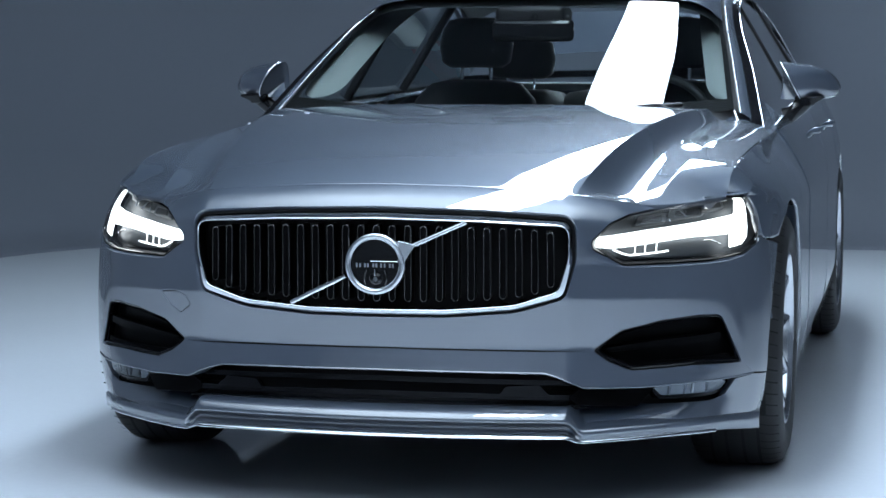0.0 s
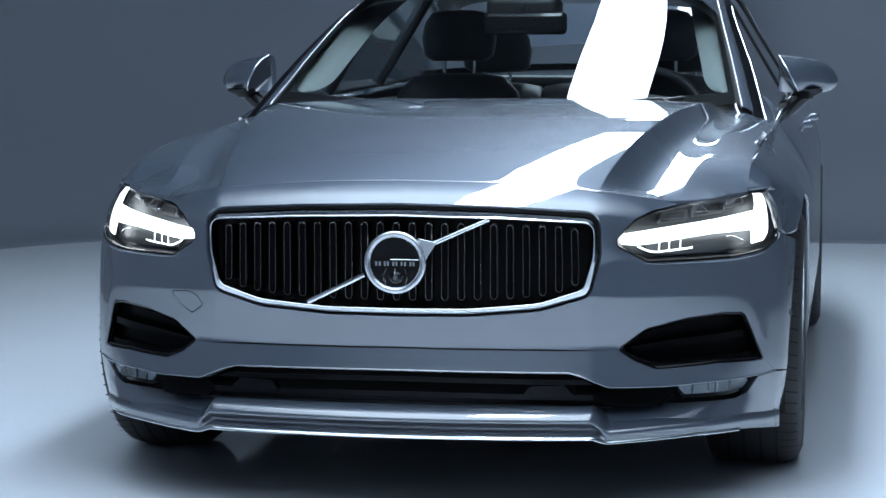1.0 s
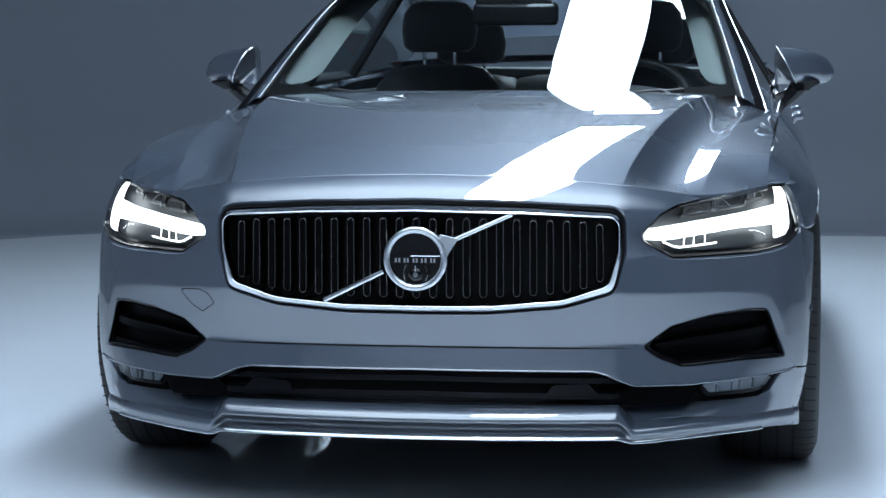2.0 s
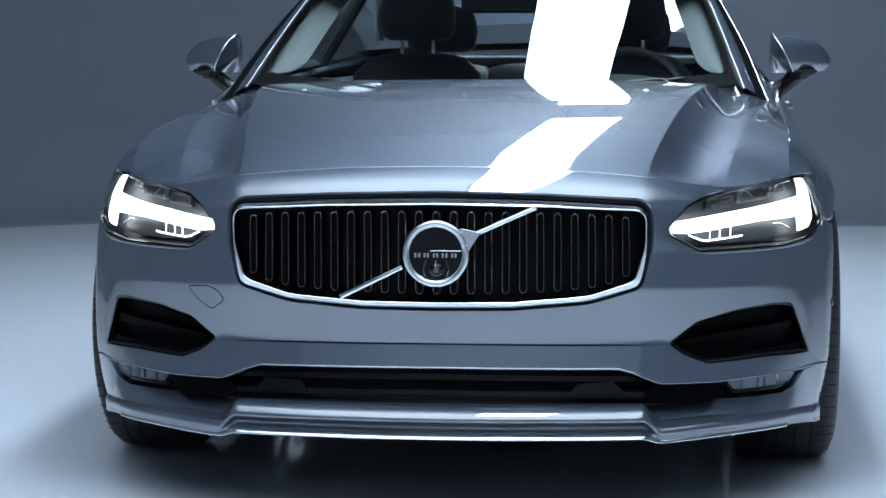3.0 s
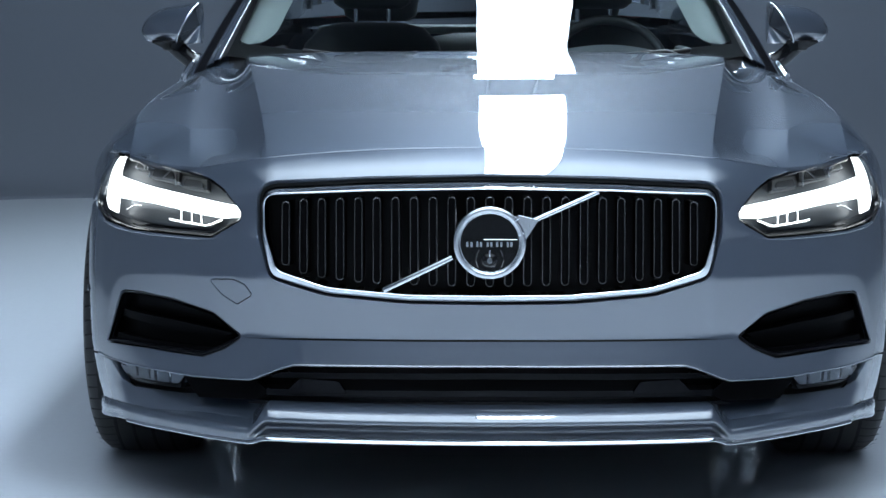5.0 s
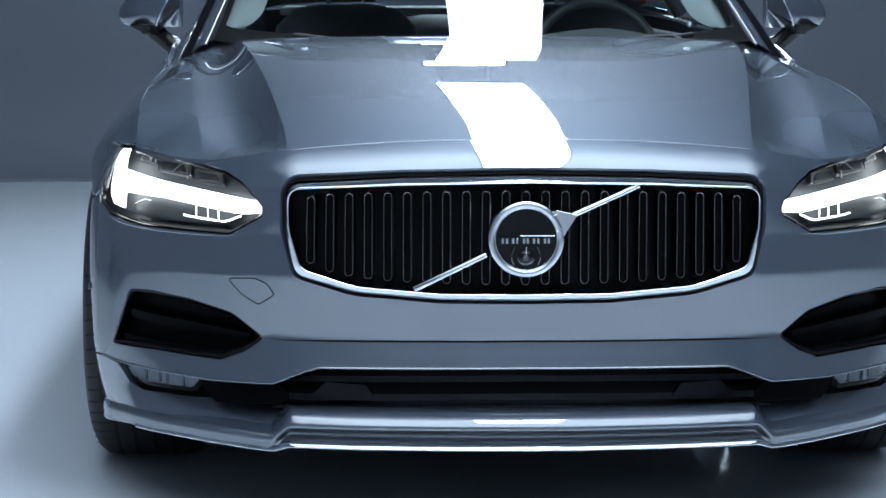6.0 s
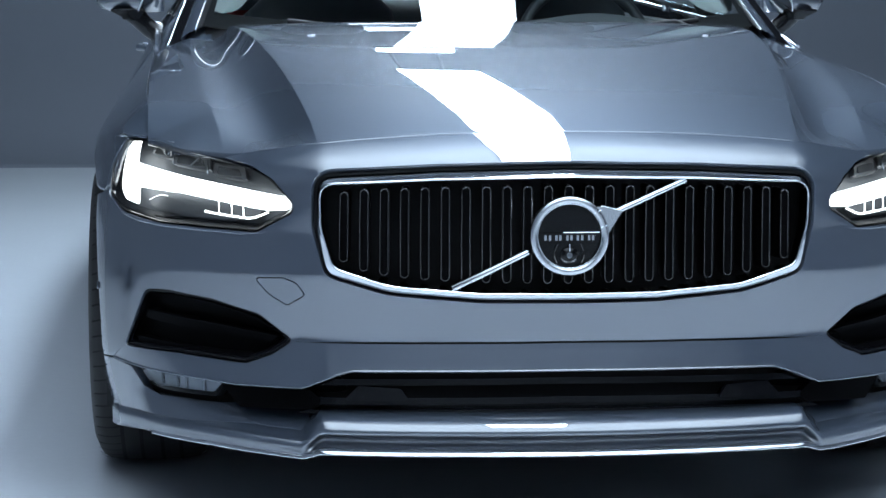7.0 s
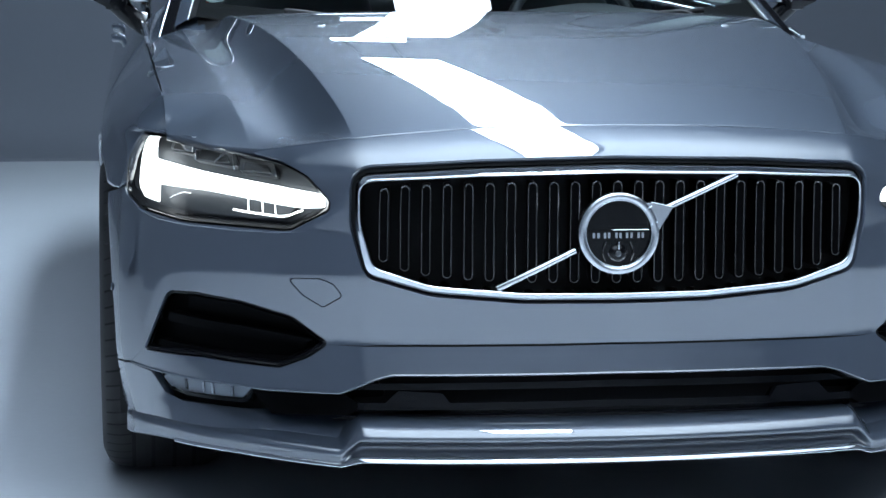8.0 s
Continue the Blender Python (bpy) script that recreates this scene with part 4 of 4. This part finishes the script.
# cowl below the screen and the wipers
tray = []
for a in A:
    x, y = a * .70, rear_y(abs(a * .70)) + .003
    tray.append((Vector((x, y, hood_z(abs(x), y) - .010)), screen_point(a, .03, -.008)))
part("cowl", sheet([[p for p, q in tray], [p * .5 + q * .5 + Vector((0, 0, -.006)) for p, q in tray], [q for p, q in tray]]), BLACK, car)
for s, x0, x1 in ((1, .56, -.02), (-1, .02, -.50)):
    p = [screen_point(a, .055 + .02 * abs(a - x0), .010) for a in np.linspace(x0 / .71, x1 / .71, 10)]
    wiper = part("wiper", tube(p, .007, 8), BLACK, car, "black wiper blade")
    part("wiper_arm", tube([(x0, 1.47, .935), p[1] + Vector((0, -.01, .006)), p[5] + Vector((0, 0, .008))], .005, 8), BLACK, wiper)
for x in (-.455, .455):
    z = hood_z(abs(x), .97)
    part("washer_nozzle", block(x - .009, x + .009, .966, .974, z - .002, z + .0025, .0015), SATIN, car)

rail = [(.712, 1.60, .948), (.66, 1.91, 1.10), (.612, 2.22, 1.236), (.578, 2.55, 1.32), (.565, 3.0, 1.365), (.57, 3.5, 1.345), (.60, 4.0, 1.25), (.64, 4.45, 1.08)]
outer = [(.800, 1.58, .897), (.737, 1.93, 1.065), (.671, 2.25, 1.203), (.634, 2.57, 1.288), (.615, 3.0, 1.338), (.620, 3.5, 1.318), (.655, 4.02, 1.225), (.72, 4.50, 1.055)]


def along(pts, n):
    ys = [p[1] for p in pts]
    fx, fz = smooth_table(ys, [p[0] for p in pts]), smooth_table(ys, [p[2] for p in pts])
    return [Vector((fx(y), y, fz(y))) for y in np.linspace(ys[0], ys[-1], n)]


NR = 60
ra, rb = along(rail, NR), along(outer, NR)
for s in (1, -1):
    flip = lambda p: Vector((s * p.x, p.y, p.z))
    rows, seals, seals_out = [], [], []
    for p, q in zip(ra, rb):
        w = p * .36 + q * .64 + Vector((.001, 0, -.002))
        e = p * .8 + q * .2
        arc = [e + (w - e) * t + Vector((.7, -.25, .6)) * .002 * math.sin(math.pi * t) ** 1.5 for t in np.linspace(0, 1, 9)]
        rows.append([flip(e + Vector((.001, .002, -.014)))] + [flip(v) for v in arc] + [flip(w + Vector((-.012, 0, -.012)))])
        seals.append([flip(p + Vector((0, 0, -.003))), flip(e + Vector((0, 0, -.003)))])
        seals_out.append([flip(w + Vector((-.004, 0, -.006))), flip(q)])
    part("roof_rail", sheet(rows, flip=s < 0, angle=35), PAINT, car, "blue metallic windscreen pillar and roof rail")
    part("pillar_seal", sheet(seals, flip=s < 0), BLACK, car, "black rubber seal")
    part("pillar_seal", sheet(seals_out, flip=s < 0), GLOSS_BLACK, car, "gloss black window seal")
    part("rail_trim", tube([flip(q + Vector((.005, 0, -.011))) for q in rb], .0045, 8), CHROME, car, "bright window trim")
    # side glass below the rail and its dividers
    low = [Vector((belt_x(p.y) - .012, p.y, belt_z(p.y) + .006)) for p in rb]
    pane_rows = [[flip(q + Vector((-.012, 0, -.012)) + (w - q) * t) for t in np.linspace(0, 1, 6)] for q, w in zip(rb, low) if q.z > w.z + .01]
    pane = part("side_window", sheet(pane_rows, flip=s > 0), PRIVACY, car, "tinted side glass")
    pane.visible_shadow = False
    part("belt_trim", tube([flip(Vector((belt_x(y) - .004, y, belt_z(y) + .004))) for y in np.linspace(1.62, 4.5, 40)], .006, 8), CHROME, car, "bright belt trim")
    for y in (2.70, 3.55):
        k = min(range(NR), key=lambda i: abs(rb[i].y - y))
        part("door_pillar", tube([flip(rb[k] + Vector((-.03, 0, 0))), flip(low[k] + Vector((-.03, 0, 0)))], .016, 8), BLACK, car)
    # pale inner lining of the windscreen pillar
    lining = []
    for i, p in enumerate(along(rail, 240)[8:120]):
        w = math.sqrt(1 - max(0.0, 1 - i / 9) ** 2)
        row = [Vector((-.085, .13, -.030)), Vector((-.06, .085, -.026)), Vector((-.03, .06, -.022)), Vector((.02, .07, -.02))]
        lining.append([flip(p + row[2] + (v - row[2]) * max(w, .03)) for v in row])
    part("pillar_lining", sheet(lining, flip=s < 0), TRIM_GREY, car, "pale grey pillar lining")
    # smooth foot between the hood's corner, the pillar and the door
    def foot_point(a, b):
        x0 = .690 + .140 * a
        y0 = rear_y(x0) + .004
        z0 = hood_z(x0, y0) - .002
        x1, y1, z1 = (.690 + .156 * a, 1.80 + .06 * a, 1.036 - .128 * a)
        w = b * b * (3 - 2 * b) * .35 + b * .65
        return flip(Vector((x0 + (x1 - x0) * b, y0 + (y1 - y0) * b, z0 + (z1 - z0) * w + .006 * math.sin(math.pi * a) * b ** .5)))
    part("pillar_foot", sheet([[foot_point(a, b) for a in np.linspace(0, 1, 14)] for b in np.linspace(0, 1, 14)], flip=s > 0), PAINT, car)

roof_rows = []
for b, p in zip(np.linspace(0, 1, NR), ra):
    if p.y < 2.15 or p.y > 4.0:
        continue
    crown = .078
    roof_rows.append([Vector((p.x * a, p.y - .035 * (1 - a * a) * max(0, 1 - (p.y - 2.15) / .5), p.z + crown * (1 - a ** 10))) for a in A])
part("roof", sheet(roof_rows, flip=False), PAINT, car, "blue metallic roof")
part("headlining", sheet([[p + Vector((0, 0, -.03)) for p in r] for r in roof_rows], flip=True), DASH, car)
bk = [p for p in ra if p.y >= 3.98]
rear_glass = part("rear_window", sheet([[Vector((p.x * a, p.y + .06 * (1 - a * a), p.z + .05 * (1 - a * a))) for a in A] for p in bk]), PRIVACY, car, "tinted rear window")
rear_glass.visible_shadow = False
part("boot_lid", sheet([[(a * belt_x(y), y + (.05 * (1 - a * a) if y > 4.5 else 0), belt_z(y) + .035 * (1 - a * a) + max(0, 4.6 - y) * .12) for a in A] for y in np.linspace(4.36, 4.93, 10)]), PAINT, car)
part("tail", sheet([[(a * x, y + .06 * (1 - a * a), z) for a in A] for x, y, z in ((.745, 4.93, .97), (.75, 4.96, .80), (.76, 4.95, .62), (.76, 4.96, .45), (.72, 4.90, .24), (.70, 4.6, .20))]), PAINT, car)
for s in (1, -1):
    part("tail_light", block(min(s * .50, s * .76), max(s * .50, s * .76), 4.955, 5.0, .78, .90, .012), material("red_tail_lens", (.25, .01, .012), rough=.12, tone=.1), car, "red tail light")

# door mirrors: a rounded housing whose front slants back to a dark inner face
RIM = 40
for s in (1, -1):
    prof = []
    for t in [0, .02, .06] + list(np.linspace(.14, .66, 8)) + [.66 + .34 * math.sin(a) for a in np.linspace(.15, math.pi / 2, 10)]:      # from the inner end to the outer end
        end = max((1 - min(1.0, max(0.0, (t - .60) / .40)) ** 2.6) ** .45, .04)
        top, low = 1.089 - .010 * t - .024 * t ** 3, .970 + .004 * t
        mid, half = (top + low) / 2 - .008 * t ** 2, (top - low) / 2 * end
        deep = (.105 - .035 * t ** 2) * (.35 + .65 * end)
        ring = []
        for k in range(RIM):
            a = 2 * math.pi * k / RIM
            cx, cz = math.cos(a), math.sin(a)
            z = mid + half * abs(cz) ** .8 * math.copysign(1, cz)
            slant = .068 * (1 - t) ** 1.5 * ((top - z) / (top - low)) ** .8 * max(0.0, min(1.0, cx * 2.0 + .3))
            ring.append(Vector((s * (.824 + .186 * t + slant), 1.975 + .10 * t - deep * (abs(cx) ** .85 * math.copysign(1, cx)) * (1 if cx > 0 else .55), z)))
        prof.append(ring)
    bm = sheet(prof, close_cols=True, flip=s > 0, angle=60)
    bm.verts.ensure_lookup_table()
    bm.faces.new([bm.verts[k] for k in range(len(bm.verts) - RIM, len(bm.verts))])
    bmesh.ops.recalc_face_normals(bm, faces=list(bm.faces))
    mirror = part("door_mirror", bm, PAINT, car, "blue metallic door mirror on a black foot")
    heart = Vector((s * .832, 2.005, 1.022))
    part("mirror_inner_face", sheet([[p + (heart - p) * f for p in prof[0]] for f in (.012, .06, .2, .5, .98)], close_cols=True, flip=s < 0, angle=60), PAINT, mirror, "blue inner face of the mirror")
    part("mirror_edge", tube([prof[0][k % RIM] + Vector((0, -.001, 0)) for k in range(-7, 9)], .0032, 8), SATIN, mirror, "bright mirror edge")
    part("mirror_skirt", tube([prof[3][-7] + (prof[-6][-7] - prof[3][-7]) * t + Vector((0, -.002, -.001)) for t in np.linspace(0, 1, 8)], [.0035] * 6 + [.003, .002], 8), SATIN, mirror, "bright line under the mirror")
    bm = block(min(s * .872, s * .965), max(s * .872, s * .965), 1.925, 2.03, .950, .982, .008)
    for v in bm.verts:
        if v.co.z < .964:
            v.co.x, v.co.y = v.co.x + (s * .900 - v.co.x) * .45, v.co.y + (1.985 - v.co.y) * .35
    part("mirror_base", bm, GLOSS_BLACK, mirror)
    part("mirror_foot", tube([(s * .905, 1.975, .968), (s * .885, 1.98, .945), (s * .862, 1.985, .925), (s * .840, 1.99, .915)], [.028, .026, .026, .03], 10), GLOSS_BLACK, mirror, "gloss black mirror foot")
    part("mirror_glass", block(min(s * .845, s * .95), max(s * .845, s * .95), 2.035, 2.04, .985, 1.05, .002), CHROME, mirror)

# wheels
def wheel(at, s):
    w = new("wheel")
    w.parent = car
    w.location = at
    tagged(w, "black tyre on a machined alloy wheel")
    R, W = .345, .124
    prof = [(.235, -W + .012), (.262, -W), (.300, -W - .002), (.326, -W + .010), (.339, -W + .026), (.3445, -W + .05), (R, -.02), (R, .02), (.3445, W - .05), (.339, W - .026), (.326, W - .010), (.300, W + .002), (.262, W), (.235, W - .012)]
    tyre = part("tyre", turned(prof, 96), RUBBER, w, "black rubber tyre")
    # grooves round the tread, and sipes across its shoulders: their shade as dark strips
    for x in (-.062, -.022, .022, .062):
        part("tread_groove", turned([(.3452, x - .004), (.3458, x), (.3452, x + .004)], 72), DARK, tyre)
    for e in (-1, 1):
        bm = bmesh.new()
        for k in range(64):
            a = 2 * math.pi * k / 64
            q = [(e * (.066 + .050 * t), (.3456 - .0105 * max(0, t - .15) ** 2 / .7) * 1.0, a + .035 * t) for t in np.linspace(0, 1, 5)]
            for (x0, r0, a0), (x1, r1, a1) in zip(q, q[1:]):
                bm.faces.new([bm.verts.new((x, r * math.cos(b), r * math.sin(b))) for x, r, b in ((x0, r0, a0), (x1, r1, a1), (x1, r1, a1 + .012), (x0, r0, a0 + .012))])
        tagged(part("tread_pattern", bm, DARK, tyre), kind="stuff")
    part("rim", turned([(.238, -.10), (.238, W - .014), (.232, W - .004), (.222, W - .004), (.216, W - .02), (.205, .02), (.20, -.08)] if s > 0 else [(.238, .10), (.238, -W + .014), (.232, -W + .004), (.222, -W + .004), (.216, -W + .02), (.205, -.02), (.20, .08)], 72), ALLOY, w, "machined alloy rim")
    for k in range(10):
        a = 2 * math.pi * k / 10 + .1
        rows = []
        for t, hw, dx in ((.05, .016, .085), (.12, .012, .098), (.19, .013, .104), (.222, .018, .110)):
            c, e = math.cos(a), math.sin(a)
            rows.append([(s * (dx + o), t * c - h * hw * e, t * e + h * hw * c) for h, o in ((-1, -.03), (-1, -.004), (-.7, 0), (.7, 0), (1, -.004), (1, -.03))])
        part("spoke", sheet(rows, flip=s < 0), ALLOY, w)
    part("hub", turned([(.0005, s * .102), (.028, s * .102), (.034, s * .096), (.05, s * .085), (.06, s * .04)], 32), ALLOY, w)
    part("brake_disc", turned([(.06, s * .02), (.165, s * .02), (.165, s * .0), (.06, 0)], 48), SMOKE, w)
    return w


for s in (1, -1):
    for y in (.87, 3.81):
        wheel((s * .8125, y, .3445), s)

# cabin
part("cabin_floor", block(-.72, .72, 1.5, 4.5, .50, .56, .01), DARK, car)
dash = [[Vector((a * .76, y + .10 * a * a, z - .03 * a ** 4 + hump * math.exp(-((a * .76 - .37) / .17) ** 2))) for a in A] for y, z, hump in ((1.42, .890, 0), (1.62, .918, 0), (1.85, .936, .012), (2.02, .938, .030), (2.08, .915, .030), (2.10, .70, 0))]
part("dashboard", sheet(dash, angle=30), DASH, car, "dark dashboard with a hooded instrument panel")
ring = []
tilt = radians(24)
for k in range(40):
    a = 2 * math.pi * k / 40
    ring.append((.38 + .185 * math.cos(a), 2.34 - .185 * math.sin(a) * -math.sin(tilt), .865 + .185 * math.sin(a) * math.cos(tilt)))
wheel_part = part("steering_wheel", tube(ring, .0155, 10, closed=True), LEATHER, car, "black leather steering wheel")
part("wheel_boss", block(.30, .46, 2.30, 2.36, .80, .91, .03, 3), LEATHER, wheel_part)
for x0 in (-.13, .13):
    part("wheel_spoke", tube([(.38 + x0 * .5, 2.335, .87), (.38 + x0 * 1.4, 2.34, .875)], .016, 8), LEATHER, wheel_part)


def seat(x, y, wide, top, headrest=True):
    rows = []
    for z, w, d, back in ((.55, .24, .09, 0), (.70, .255, .10, .04), (.85, .25, .095, .09), (.97, .225, .08, .13), (1.03, .17, .06, .15), (1.045, .10, .03, .155)):
        z2 = .55 + (z - .55) * (top - .55) / .495
        rows.append([(x + wide * w * math.copysign(abs(math.cos(a)) ** .6, math.cos(a)), y + back - d * math.copysign(abs(math.sin(a)) ** .7, math.sin(a)), z2) for a in [2 * math.pi * k / 24 for k in range(24)]])
    bm = sheet(rows, close_cols=True)
    bm.faces.new([v for v in bm.verts][-24:])
    bmesh.ops.recalc_face_normals(bm, faces=list(bm.faces))
    st = part("seat", bm, LEATHER, car, "black leather car seat")
    part("cushion", block(x - .25 * wide, x + .25 * wide, y - .52, y + .03, .50, .63, .05, 3), LEATHER, st)
    if headrest:
        hr = []
        for z, w, d in ((0, .10, .035), (.02, .128, .052), (.08, .138, .06), (.14, .128, .055), (.175, .10, .04), (.185, .06, .02)):
            hr.append([(x + w * wide * math.copysign(abs(math.cos(a)) ** .55, math.cos(a)), y + .15 - d * math.copysign(abs(math.sin(a)) ** .7, math.sin(a)), top + .045 + z) for a in [2 * math.pi * k / 24 for k in range(24)]])
        bm = sheet(hr, close_cols=True)
        bm.faces.new([v for v in bm.verts][:24]), bm.faces.new([v for v in bm.verts][-24:])
        bmesh.ops.recalc_face_normals(bm, faces=list(bm.faces))
        part("headrest", bm, LEATHER, st, "black padded headrest")
        for e in (-1, 1):
            part("headrest_post", tube([(x + e * .055, y + .15, top - .01), (x + e * .055, y + .15, top + .06)], .007, 8), CHROME, st)


for x in (-.37, .37):
    seat(x, 2.80, 1, 1.02)
for x in (-.38, 0, .38):
    seat(x, 3.75, 1.05, .97, x != 0)
part("parcel_shelf", block(-.62, .62, 3.93, 4.42, .965, .995, .01), TRIM_GREY, car, "pale grey parcel shelf")
for s in (1, -1):
    part("door_lining", block(min(s * .76, s * .80), max(s * .76, s * .80), 1.7, 4.3, .55, .915, .015), DASH, car)
glass_mirror = part("inner_mirror", block(-.135, .14, 2.06, 2.10, 1.155, 1.228, .018, 3), GLOSS_BLACK, car, "black inner mirror housing")
part("mirror_stem", tube([(0, 2.08, 1.22), (0, 2.14, 1.245)], .014, 8), GLOSS_BLACK, glass_mirror)
part("sensor_box", block(-.135, .10, 2.12, 2.30, 1.195, 1.275, .02, 3), BLACK, car)
# side sensors
for s in (1, -1):
    p = Vector(front(s * u_of_y(.51), .445))
    part("parking_sensor", moved(turned([(.0005, -.003), (.007, -.003), (.009, 0)], 16, "x"), Matrix.Translation(p) @ Matrix.Diagonal((-s, 1, 1, 1))), PAINT, car)
